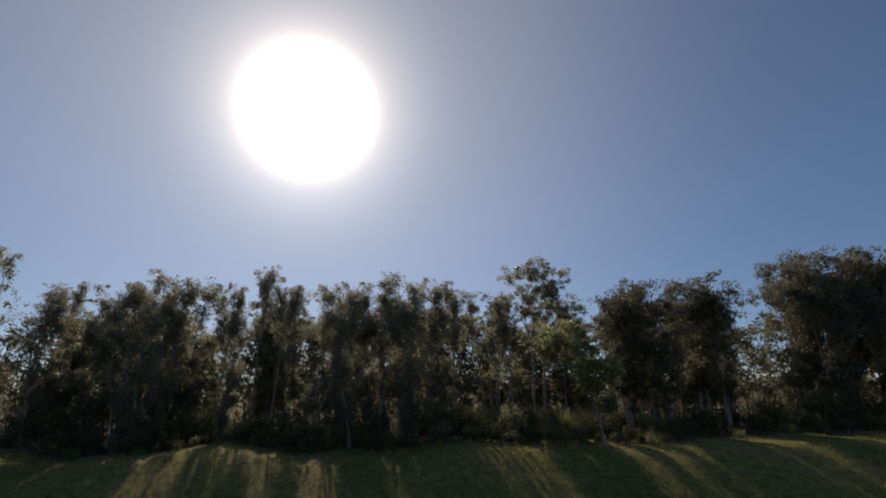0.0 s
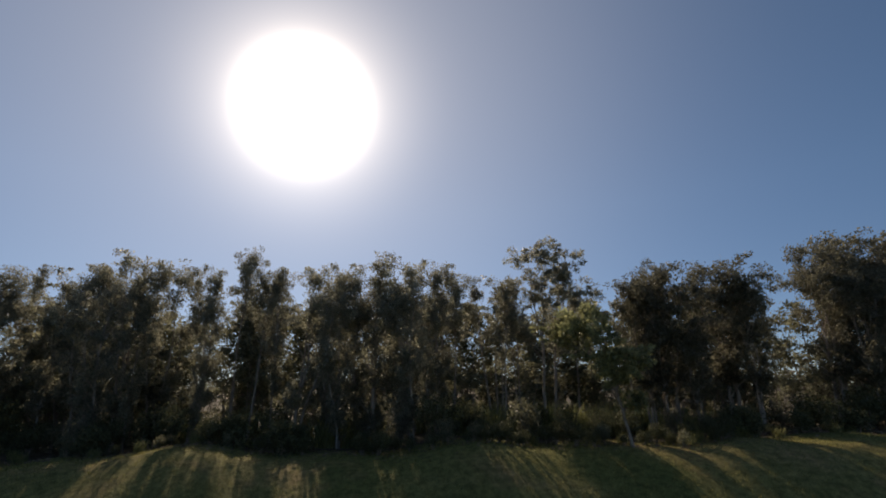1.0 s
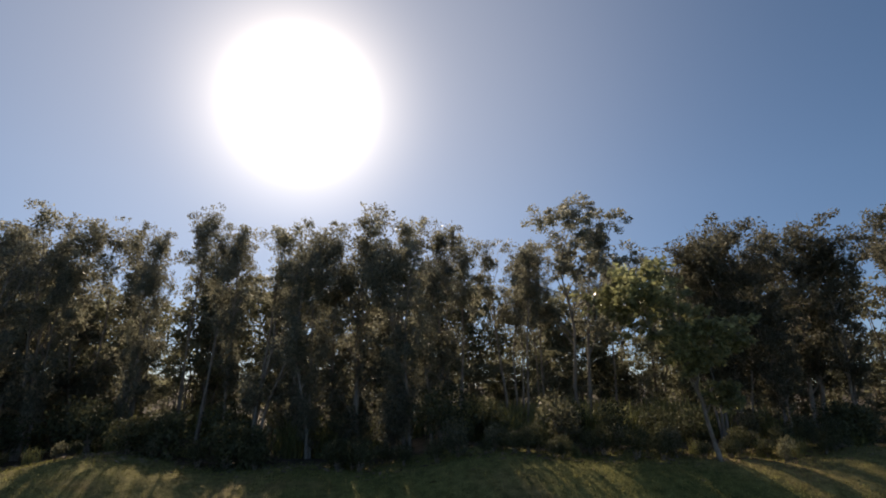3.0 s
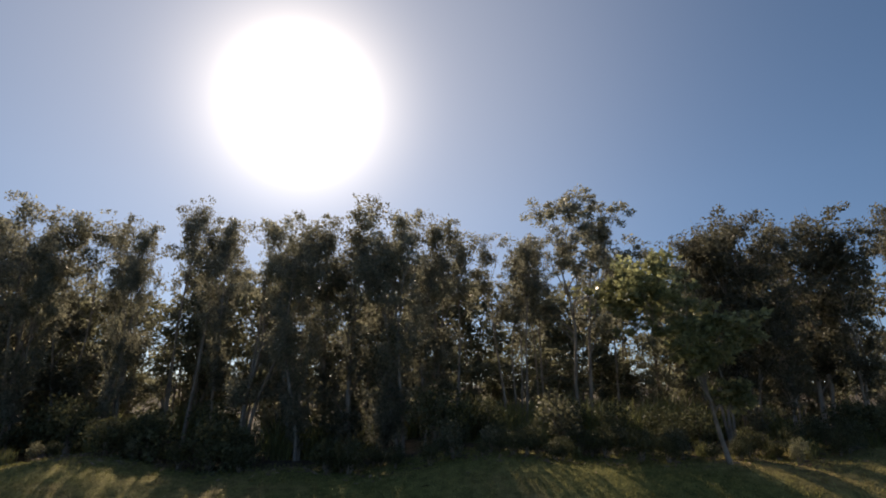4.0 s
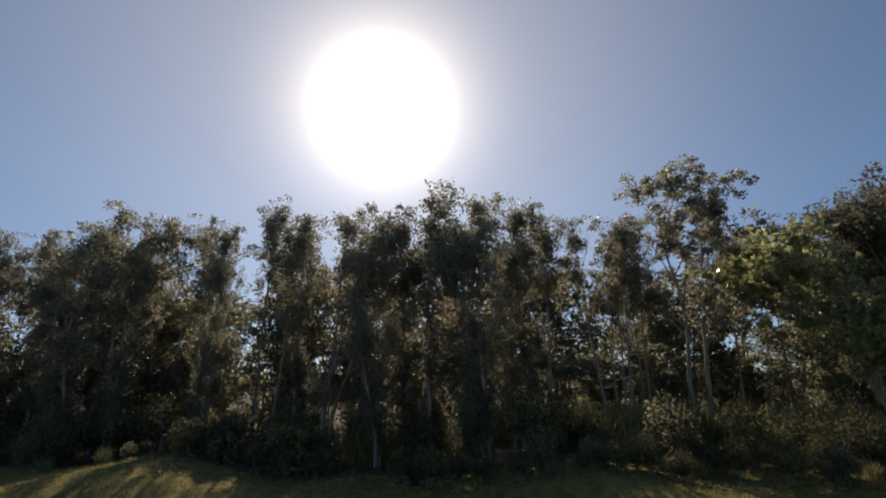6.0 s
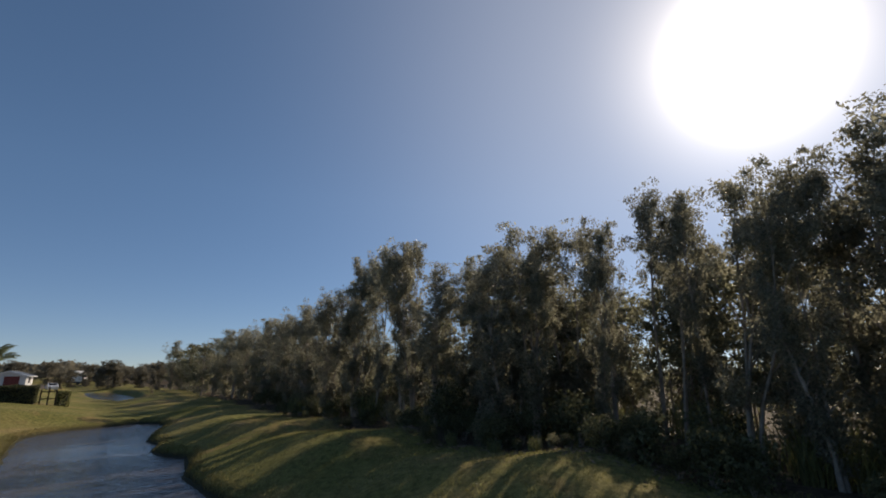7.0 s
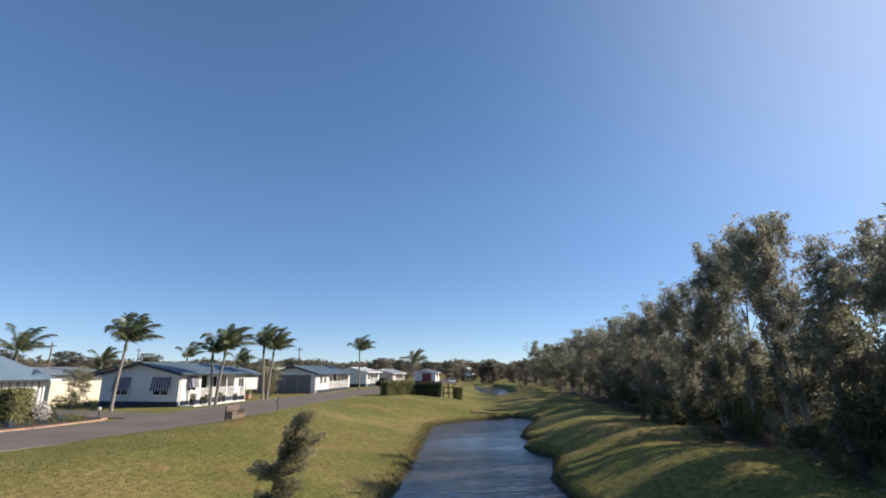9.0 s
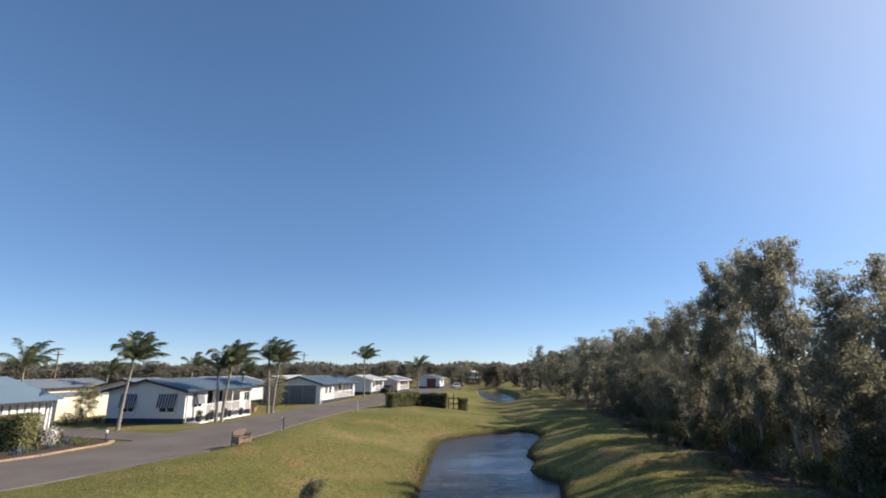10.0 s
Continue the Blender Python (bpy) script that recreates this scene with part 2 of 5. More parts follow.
    ragged = calc("ADD", inside, calc("MULTIPLY", calc("SUBTRACT", noise_at(0.9, 4), 0.5), 2.4))
    edge = n.new("ShaderNodeMapRange")
    edge.inputs["From Min"].default_value, edge.inputs["From Max"].default_value = -0.2, 0.7
    l.new(ragged, edge.inputs["Value"])
    earth = ramp(noise_at(3.0, 5), [(0.3, (0.045, 0.035, 0.024)), (0.52, (0.085, 0.066, 0.045)), (0.72, (0.125, 0.097, 0.066))])
    under = n.new("ShaderNodeMix")
    under.data_type = "RGBA"
    l.new(edge.outputs[0], under.inputs["Factor"])
    l.new(mix2.outputs["Result"], under.inputs["A"])
    l.new(earth, under.inputs["B"])
    # wet dark mud along the waterline
    wet = n.new("ShaderNodeMapRange")
    wet.inputs["From Min"].default_value, wet.inputs["From Max"].default_value = WATER + 0.26, WATER + 0.10
    l.new(sep.outputs["Z"], wet.inputs["Value"])
    mud = n.new("ShaderNodeMix")
    mud.data_type = "RGBA"
    l.new(wet.outputs[0], mud.inputs["Factor"])
    l.new(under.outputs["Result"], mud.inputs["A"])
    mud.inputs["B"].default_value = (0.045, 0.043, 0.026, 1)
    l.new(mud.outputs["Result"], bsdf.inputs["Base Color"])
    relief = n.new("ShaderNodeBump")
    relief.inputs["Strength"].default_value, relief.inputs["Distance"].default_value = 0.7, 0.06
    l.new(noise_at(22.0, 4), relief.inputs["Height"])
    l.new(relief.outputs["Normal"], bsdf.inputs["Normal"])
    return m


def water_material():
    m = bpy.data.materials.new("pond_water")
    m.use_nodes = True
    n, l = m.node_tree.nodes, m.node_tree.links
    bsdf = n["Principled BSDF"]
    bsdf.inputs["Base Color"].default_value = (0.06, 0.054, 0.06, 1)
    bsdf.inputs["Roughness"].default_value = 0.06
    bsdf.inputs["IOR"].default_value = 1.333
    geo = n.new("ShaderNodeNewGeometry")
    stretch = n.new("ShaderNodeMapping")
    stretch.inputs["Scale"].default_value = (2.6, 0.6, 1)
    stretch.inputs["Rotation"].default_value = (0, 0, radians(8))
    l.new(geo.outputs["Position"], stretch.inputs["Vector"])
    a, b = n.new("ShaderNodeTexNoise"), n.new("ShaderNodeTexNoise")
    a.inputs["Scale"].default_value, a.inputs["Detail"].default_value, a.inputs["Distortion"].default_value = 1.6, 4, 0.5
    b.inputs["Scale"].default_value, b.inputs["Detail"].default_value = 0.12, 2
    l.new(stretch.outputs[0], a.inputs["Vector"])
    l.new(geo.outputs["Position"], b.inputs["Vector"])
    calm = n.new("ShaderNodeMapRange")
    calm.inputs["From Min"].default_value, calm.inputs["From Max"].default_value = 0.35, 0.65
    calm.inputs["To Min"].default_value, calm.inputs["To Max"].default_value = 0.35, 1.0
    l.new(b.outputs["Fac"], calm.inputs["Value"])
    relief = n.new("ShaderNodeBump")
    relief.inputs["Distance"].default_value = 0.10
    l.new(calm.outputs["Result"], relief.inputs["Strength"])
    l.new(a.outputs["Fac"], relief.inputs["Height"])
    l.new(relief.outputs["Normal"], bsdf.inputs["Normal"])
    return m


def asphalt_material():
    m = mat("worn_asphalt", (0.17, 0.15, 0.138), 0.9, scale=0.35, amount=0.22, fine=30, bump=0.4, second=(0.13, 0.115, 0.106), spec=0.06)
    return m


M["grass"], M["water"], M["asphalt"] = grass_material(), water_material(), asphalt_material()


# ---------------------------------------------------------------- builders
def mesh_from(name, verts, faces, material, smooth=False):
    me = bpy.data.meshes.new(name)
    me.from_pydata(verts, [], faces)
    for one in (material if isinstance(material, (list, tuple)) else [material]):
        me.materials.append(one)
    if smooth:
        me.polygons.foreach_set("use_smooth", [True] * len(me.polygons))
    me.update()
    return me


def part(name, bm, material, parent=None, label="", smooth=False):
    """One bmesh as one mesh object, under a thing or a part."""
    me = bpy.data.meshes.new(name)
    bmesh.ops.recalc_face_normals(bm, faces=bm.faces[:])
    bm.to_mesh(me)
    bm.free()
    me.materials.append(material)
    if smooth:
        me.polygons.foreach_set("use_smooth", [True] * len(me.polygons))
    ob = new(name, me)
    if parent is not None:
        ob.parent = parent
    return tagged(ob, label)


def part_mesh(name, me, parent=None, label=""):
    ob = new(name, me)
    if parent is not None:
        ob.parent = parent
    return tagged(ob, label)


def thing(name, m, label, category, group="", kind=""):
    ob = new(name)
    ob.empty_display_size = 0.2
    ob.matrix_basis = m
    return tagged(ob, label, category, group, kind)


def box(x0, y0, z0, x1, y1, z1, bevel=0.0, bm=None):
    own = bmesh.new()
    bmesh.ops.create_cube(own, size=1)
    for v in own.verts:
        v.co = Vector(((x0 + x1) / 2 + v.co.x * (x1 - x0), (y0 + y1) / 2 + v.co.y * (y1 - y0), (z0 + z1) / 2 + v.co.z * (z1 - z0)))
    if bevel:
        bmesh.ops.bevel(own, geom=own.edges[:], offset=bevel, segments=1, affect="EDGES")
    if bm is None:
        return own
    join(bm, own)
    return bm


def join(bm, other):
    me = bpy.data.meshes.new("joined")
    other.to_mesh(me)
    other.free()
    bm.from_mesh(me)
    bpy.data.meshes.remove(me)


def turned(profile, sides=12, x=0.0, y=0.0):
    """A solid of revolution from (radius, height) pairs."""
    bm = bmesh.new()
    rings = []
    for r, z in profile:
        rings.append([bm.verts.new((x + r * math.cos(2 * math.pi * k / sides), y + r * math.sin(2 * math.pi * k / sides), z)) for k in range(sides)])
    for a, b in zip(rings, rings[1:]):
        for k in range(sides):
            bm.faces.new((a[k], a[(k + 1) % sides], b[(k + 1) % sides], b[k]))
    bm.faces.new(rings[0][::-1])
    bm.faces.new(rings[-1])
    return bm


def tube(verts, faces, points, radii, sides=6):
    """Adds a tapered tube along points to the lists."""
    points = [Vector(p) for p in points]
    first = len(verts)
    for i, p in enumerate(points):
        way = (points[min(i + 1, len(points) - 1)] - points[max(i - 1, 0)])
        way = way.normalized() if way.length > 1e-6 else Vector((0, 0, 1))
        side = way.cross(Vector((0.31, 0.95, 0.05))).normalized()
        up = way.cross(side)
        for k in range(sides):
            a = 2 * math.pi * k / sides
            verts.append(p + (side * math.cos(a) + up * math.sin(a)) * radii[i])
    for i in range(len(points) - 1):
        for k in range(sides):
            a, b = first + i * sides, first + (i + 1) * sides
            faces.append((a + k, a + (k + 1) % sides, b + (k + 1) % sides, b + k))
    faces.append(tuple(first + (len(points) - 1) * sides + k for k in range(sides)))


def leaf_mesh(name, centres, ways, sizes, material, rng, ratio=0.36, facing_out=None, corners=4):
    """Many leaves of four corners, bent over their length, or of three: centres, directions and lengths."""
    count = len(centres)
    ways = ways / np.maximum(np.linalg.norm(ways, axis=1, keepdims=True), 1e-6)
    other = rng.normal(size=(count, 3))
    if facing_out is not None:
        other = facing_out + 0.55 * other
    side = np.cross(ways, other)
    side /= np.maximum(np.linalg.norm(side, axis=1, keepdims=True), 1e-6)
    lengths = sizes[:, None]
    root, tip = centres - ways * lengths * 0.5, centres + ways * lengths * 0.5
    mid = centres + np.cross(side, ways) * lengths * 0.08
    if corners == 4:
        verts = np.stack([root, mid + side * lengths * ratio * 0.5, tip, mid - side * lengths * ratio * 0.5], axis=1).reshape(-1, 3)
    else:
        low = centres - ways * lengths * 0.3
        verts = np.stack([low + side * lengths * ratio * 0.55, tip, low - side * lengths * ratio * 0.55], axis=1).reshape(-1, 3)
    me = bpy.data.meshes.new(name)
    me.vertices.add(count * corners)
    me.vertices.foreach_set("co", verts.astype(np.float32).ravel())
    me.loops.add(count * corners)
    me.loops.foreach_set("vertex_index", np.arange(count * corners, dtype=np.int32))
    me.polygons.add(count)
    me.polygons.foreach_set("loop_start", np.arange(0, count * corners, corners, dtype=np.int32))
    me.polygons.foreach_set("loop_total", np.full(count, corners, dtype=np.int32))
    me.materials.append(material)
    me.update(calc_edges=True)
    me.validate()
    return me


# ---------------------------------------------------------------- lie of the land
LEFT_BANK = ((-49.4, 17.3), (-48.5, 16.4), (-47.6, 14.7), (-46.2, 12.7), (-44.2, 11.0), (-42.0, 10.05), (-38, 9.75), (-30, 9.5), (-24, 9.25), (-19, 8.95), (0, 8.7), (40, 8.4))
RIGHT_BANK = ((-49.4, 17.4), (-48.4, 18.6), (-45.5, 18.7), (-43, 18.1), (-40.6, 17.3), (-38.5, 16.6), (-36, 16.1), (-33.6, 16.3), (-31, 15.5), (-29.5, 15.7),
              (-27.7, 16.5), (-25.5, 16.1), (-23, 15.4), (-20, 15.3), (-16, 15.6), (-10, 15.1), (0, 14.9), (40, 14.2))
CREST = ((-150, -0.5), (-60, -0.5), (-40, -0.35), (-22, 0.0), (-12, 0.3), (0, 0.52), (6, 0.64), (16, 0.76), (60, 0.82))
ROAD = ((2, -26), (-8, -17.5), (-15.5, -12.4), (-22.9, -8.3), (-29.5, -5.8), (-38, -5.4), (-49, -4.5), (-60, -2.9), (-70, -0.6), (-85, 2.2), (-105, 5.5), (-130, 9), (-170, 12))
SIDE_ROAD = ((-34.5, -7.5), (-36.3, -12.5), (-38.6, -19), (-41.5, -30), (-44, -45))
ROAD_HALF, SIDE_HALF = 3.5, 1.7


def curve(table, x):
    t = np.array(table)
    return np.interp(x, t[:, 0], t[:, 1])


def smooth(v):
    v = np.clip(v, 0.0, 1.0)
    return v * v * (3 - 2 * v)


def road_distance(line, x, y):
    best = np.full(np.shape(x), 1e9)
    for (ax, ay), (bx, by) in zip(line, line[1:]):
        dx, dy = bx - ax, by - ay
        k = np.clip(((x - ax) * dx + (y - ay) * dy) / (dx * dx + dy * dy), 0, 1)
        best = np.minimum(best, np.hypot(x - ax - k * dx, y - ay - k * dy))
    return best


def land(x, y):
    """The height of the ground."""
    x, y = np.asarray(x, float), np.asarray(y, float)
    yl, yr, crest = curve(LEFT_BANK, x), curve(RIGHT_BANK, x), curve(CREST, x)
    crest = crest + 0.2 * np.sin(x * 0.62 + 0.5) * smooth((14 - x) / 20) + 0.08 * np.sin(x * 1.37 + y * 0.3)
    left, right = yl - y, y - yr
    inside = np.minimum(-left, -right)
    bank_l = WATER + 0.22 * smooth(left / 0.45) + 1.46 * smooth((left + 1.0) / 11.6)
    bank_r = WATER + 0.26 * smooth(right / 0.4) + (crest - WATER - 0.26) * smooth((right + 0.6) / 5.2) - 0.25 * smooth((right - 6) / 6)
    bed = WATER - 0.7 * smooth(inside / 1.6)
    z = np.where(inside > 0, bed, np.where(left > 0, bank_l, bank_r))
    # past the end of the water the hollow is dry
    s, r = 17.2 - y, y - 17.2
    floor = -0.95
    dry = np.where(s > 0, floor + 1.15 * smooth((s + 0.5) / 12), floor + (crest - floor) * smooth((r - 0.3) / 6))
    dry = dry + 0.14 * np.sin(x * 0.55) * smooth((r + 1) / 3) * smooth((10 - r) / 6)
    w = smooth((-48.2 - x) / 5.0)
    end = np.where(inside > 0, z, z * (1 - w) + dry * w)
    z = np.where(x < -49.4, z * (1 - w) + dry * w, end)
    z = np.where((x < -49.4), np.maximum(z, WATER + 0.1 + 0.25 * smooth((-49.4 - x) / 1.0)), z)
    # second pond
    e = np.hypot((x + 108) / 21.0, (y - 20.6) / 2.9)
    z = np.where(e < 1.35, z + (-1.55 - z) * smooth((1.35 - e) / 0.45), z)
    # houses stand on level ground; roads are cut in
    flat = smooth((-2.5 - y) / 4.0)
    z = z * (1 - flat)
    far = smooth((np.hypot(x + 30, y - 10) - 150) / 120)
    z = z * (1 - far)
    for line, half in ((ROAD, ROAD_HALF), (SIDE_ROAD, SIDE_HALF)):
        k = smooth((half + 1.2 - road_distance(line, x, y)) / 0.9)
        z = z * (1 - k) + (-0.03) * k
    return z + 0.02 * np.sin(x * 1.9 + 1.3 * np.sin(y * 0.8)) * np.cos(y * 1.6) * (1 - flat)


def height(x, y):
    return float(land(np.array([x]), np.array([y]))[0])


def spaced(dense0, dense1, step, limit):
    """Coordinates, close together between dense0 and dense1 and ever wider out to the limit."""
    out = list(np.arange(dense0, dense1 + 1e-6, step))
    grow, at = step, dense1
    while at < limit:
        grow *= 1.25
        at += grow
        out.append(at)
    grow, at = step, dense0
    low = []
    while at > -limit:
        grow *= 1.25
        at -= grow
        low.append(at)
    return np.array(low[::-1] + out)


def build_ground():
    xs, ys = spaced(-62, 26, 0.35, 3500), spaced(-14, 32, 0.25, 3500)
    gx, gy = np.meshgrid(xs, ys, indexing="ij")
    gz = land(gx, gy)
    nx, ny = len(xs), len(ys)
    verts = np.stack([gx, gy, gz], axis=-1).reshape(-1, 3)
    i, j = np.meshgrid(np.arange(nx - 1), np.arange(ny - 1), indexing="ij")
    a = (i * ny + j).ravel()
    quads = np.stack([a, a + ny, a + ny + 1, a + 1], axis=1)
    me = bpy.data.meshes.new("ground")
    me.vertices.add(len(verts))
    me.vertices.foreach_set("co", verts.astype(np.float32).ravel())
    me.loops.add(quads.size)
    me.loops.foreach_set("vertex_index", quads.astype(np.int32).ravel())
    me.polygons.add(len(quads))
    me.polygons.foreach_set("loop_start", np.arange(0, quads.size, 4, dtype=np.int32))
    me.polygons.foreach_set("loop_total", np.full(len(quads), 4, dtype=np.int32))
    me.polygons.foreach_set("use_smooth", [True] * len(quads))
    me.materials.append(M["grass"])
    me.update(calc_edges=True)
    tagged(new("ground", me), "mown green and straw-coloured grass on gently rolling ground", "lawn", kind="structure")


def sheet(name, outline, z, material, label, category):
    bm = bmesh.new()
    bm.faces.new([bm.verts.new((x, y, z)) for x, y in outline])
    ob = part(name, bm, material)
    return tagged(ob, label, category, kind="structure")


def ribbon(name, line, half, z, material, label, category, offset=0.0, step=1.0, thick=0.05):
    """A strip along a line, with thickness."""
    pts = []
    for (ax, ay), (bx, by) in zip(line, line[1:]):
        n = max(1, int(math.hypot(bx - ax, by - ay) / step))
        pts += [(ax + (bx - ax) * k / n, ay + (by - ay) * k / n) for k in range(n)]
    pts.append(line[-1])
    for _ in range(6):
        pts = [pts[0]] + [tuple((a[k] + 2 * b[k] + c[k]) / 4 for k in (0, 1)) for a, b, c in zip(pts, pts[1:], pts[2:])] + [pts[-1]]
    verts, faces = [], []
    for i, (x, y) in enumerate(pts):
        ax, ay = pts[max(i - 1, 0)]
        bx, by = pts[min(i + 1, len(pts) - 1)]
        d = math.hypot(bx - ax, by - ay)
        nx, ny = -(by - ay) / d, (bx - ax) / d
        for k in (-half, half):
            px, py = x + nx * (offset + k), y + ny * (offset + k)
            verts += [(px, py, z), (px, py, z - thick)]
        if i:
            b = 4 * i
            faces += [(b - 4, b, b + 2, b - 2), (b - 4, b - 3, b + 1, b), (b - 2, b + 2, b + 3, b - 1)]
    ob = new(name, mesh_from(name, verts, faces, material))
    return tagged(ob, label, category, kind="structure")


build_ground()
sheet("water", [(-52, 7), (-52, 20), (45, 20), (45, 7)], WATER, M["water"], "still brown pond water with small wind ripples", "pond")
sheet("water_far", [(-140, 15.5), (-140, 26), (-82, 26), (-82, 15.5)], -1.2, M["water"], "far pond of grey still water", "pond")
ribbon("road", ROAD, ROAD_HALF, 0.02, M["asphalt"], "worn grey asphalt estate road", "road")
ribbon("road_side", SIDE_ROAD, SIDE_HALF, 0.016, M["asphalt"], "narrow grey asphalt side road", "road")
ribbon("kerb", ROAD[:11], 0.05, 0.035, M["concrete"], "flush pale concrete road edge", "kerb", offset=-ROAD_HALF - 0.05)


# ---------------------------------------------------------------- trees
def make_tree(name, seed, tall, spread, clumps, per_clump, leaf, stems=1, bare=0.3, lean=0.0, material="leaf", ratio=0.36, blob=0.42, bark="bark", twigs=True, limb_count=0, thin_top=0.75):
    """A thin-stemmed tree with rising limbs and many small leaves in loose clumps. Root at the origin, hidden until placed."""
    rng = np.random.default_rng(seed)
    verts, faces = [], []
    ends, end_ways = [], []
    for s in range(stems):
        turn = rng.uniform(0, 2 * math.pi)
        out = 0.0 if stems == 1 else rng.uniform(0.06, 0.12)
        top = tall * (1.0 if s == 0 else rng.uniform(0.86, 1.0)) * 0.93
        base = np.array([math.cos(turn), math.sin(turn), 0]) * (0.0 if stems == 1 else 0.14)
        pts, sway = [], rng.normal(size=(2, 2)) * 0.12
        for k in range(9):
            f = k / 8
            bend = np.array([math.cos(turn), math.sin(turn)]) * out * top * f + sway[0] * math.sin(f * 4) * f * 1.6 + sway[1] * math.sin(f * 9) * 0.6
            pts.append(np.array([base[0] + bend[0] + lean * tall * f * f, base[1] + bend[1], top * f - 0.12 * (k == 0)]))
        thick = 0.0122 * tall * rng.uniform(0.8, 1.15) / (1 if stems == 1 else 1.25)
        tube(verts, faces, pts, [thick * (1.25 if k == 0 else 1 - 0.86 * k / 8) for k in range(9)], 7)
        limbs = limb_count or max(7, int(tall * 1.9 / math.sqrt(stems)))
        for b in range(limbs):
            f = bare + (1 - bare) * (b + rng.uniform(0, 0.9)) / limbs
            k = min(f * 8, 7.999)
            root = pts[int(k)] + (pts[int(k) + 1] - pts[int(k)]) * (k - int(k))
            side = rng.uniform(0, 2 * math.pi)
            rise = rng.uniform(0.8, 2.0) if f < 0.8 else rng.uniform(1.4, 2.8)
            shape = math.sin(math.pi * min(1.0, (f - bare * 0.6) / (1 - bare * 0.6)) ** 1.15) * 0.8 + 0.2
            reach = spread * shape * rng.uniform(0.55, 1.05)
            way = np.array([math.cos(side), math.sin(side), rise])
            way /= np.linalg.norm(way)
            length = reach / max(0.35, math.hypot(way[0], way[1]))
            length = min(length, spread * 1.9)
            p1 = root + way * length * 0.5 + rng.normal(size=3) * 0.07 * length
            p2 = root + way * length + np.array([0, 0, -0.05 * length]) + rng.normal(size=3) * 0.08 * length
            r0 = thick * (1 - 0.8 * f) * 0.6
            tube(verts, faces, [root, (root + p1) / 2, p1, p2], [r0, r0 * 0.8, r0 * 0.55, r0 * 0.2], 4 if twigs else 3)
            ends.append(p2), end_ways.append(way)
            for q in range(3):
                g = rng.uniform(0.35, 0.95)
                start = root + (p1 - root) * g * 2 if g < 0.5 else p1 + (p2 - p1) * (g - 0.5) * 2
                tw = way + rng.normal(size=3) * 0.7
                tw /= np.linalg.norm(tw)
                stop = start + tw * length * rng.uniform(0.25, 0.5)
                if twigs:
                    tube(verts, faces, [start, stop], [r0 * 0.35, r0 * 0.1], 3)
                ends.append(stop), end_ways.append(tw)
        ends.append(pts[-1]), end_ways.append(np.array([0, 0, 1.0]))
    ends, end_ways = np.array(ends), np.array(end_ways)
    # the tops are thinner than the body of the crown
    chance = np.where(ends[:, 2] > 0.8 * ends[:, 2].max(), thin_top, 1.0)
    pick = rng.choice(len(ends), clumps, p=chance / chance.sum(), replace=clumps > len(ends) * 0.6)
    centres, ways = [], []
    for c in pick:
        # a compact spray of leaves, set on or a little back from the end of a twig
        count = int(per_clump * rng.uniform(0.6, 1.4))
        size = blob * rng.uniform(0.65, 1.3)
        middle = ends[c] - end_ways[c] * rng.uniform(0.2, 2.6) * blob + np.clip(rng.normal(size=3), -1.3, 1.3) * blob * 0.7
        off = rng.normal(size=(count, 3))
        off *= (size * rng.uniform(0, 1, (count, 1)) ** 0.45) / np.linalg.norm(off, axis=1, keepdims=True) * np.array([1.0, 1.0, 0.72])
        centres.append(middle + off)
        ways.append(off * 0.8 / size + end_ways[c] * 0.5 + rng.normal(size=(count, 3)) * 0.6 + np.array([0, 0, -0.35]))
    centres, ways = np.concatenate(centres), np.concatenate(ways)
    fit = tall / np.percentile(centres[:, 2], 99.3)
    keep = centres[:, 2] * fit < tall * 1.004
    centres, ways = centres[keep], ways[keep]
    sizes = leaf * rng.uniform(0.6, 1.35, len(centres))
    centres = centres * fit
    verts = np.array([tuple(v) for v in verts]) * fit
    verts[:, 2] = np.minimum(verts[:, 2], tall * 0.985)
    if not lean:
        # the top stands over the root
        head = centres[centres[:, 2] > 0.9 * tall].mean(axis=0)
        for pts in (centres, verts):
            pts[:, :2] -= head[:2] * np.clip(pts[:, 2:] / tall, 0, 1)
    root = thing(name, Matrix(), "", "tree")
    part_mesh("trunk", mesh_from("trunk", [tuple(v) for v in verts], faces, M[bark], smooth=True), root)
    part_mesh("crown", leaf_mesh("crown", centres, ways, sizes, M[material], rng, ratio, corners=3), root)
    root["size"] = float(tall)
    return root


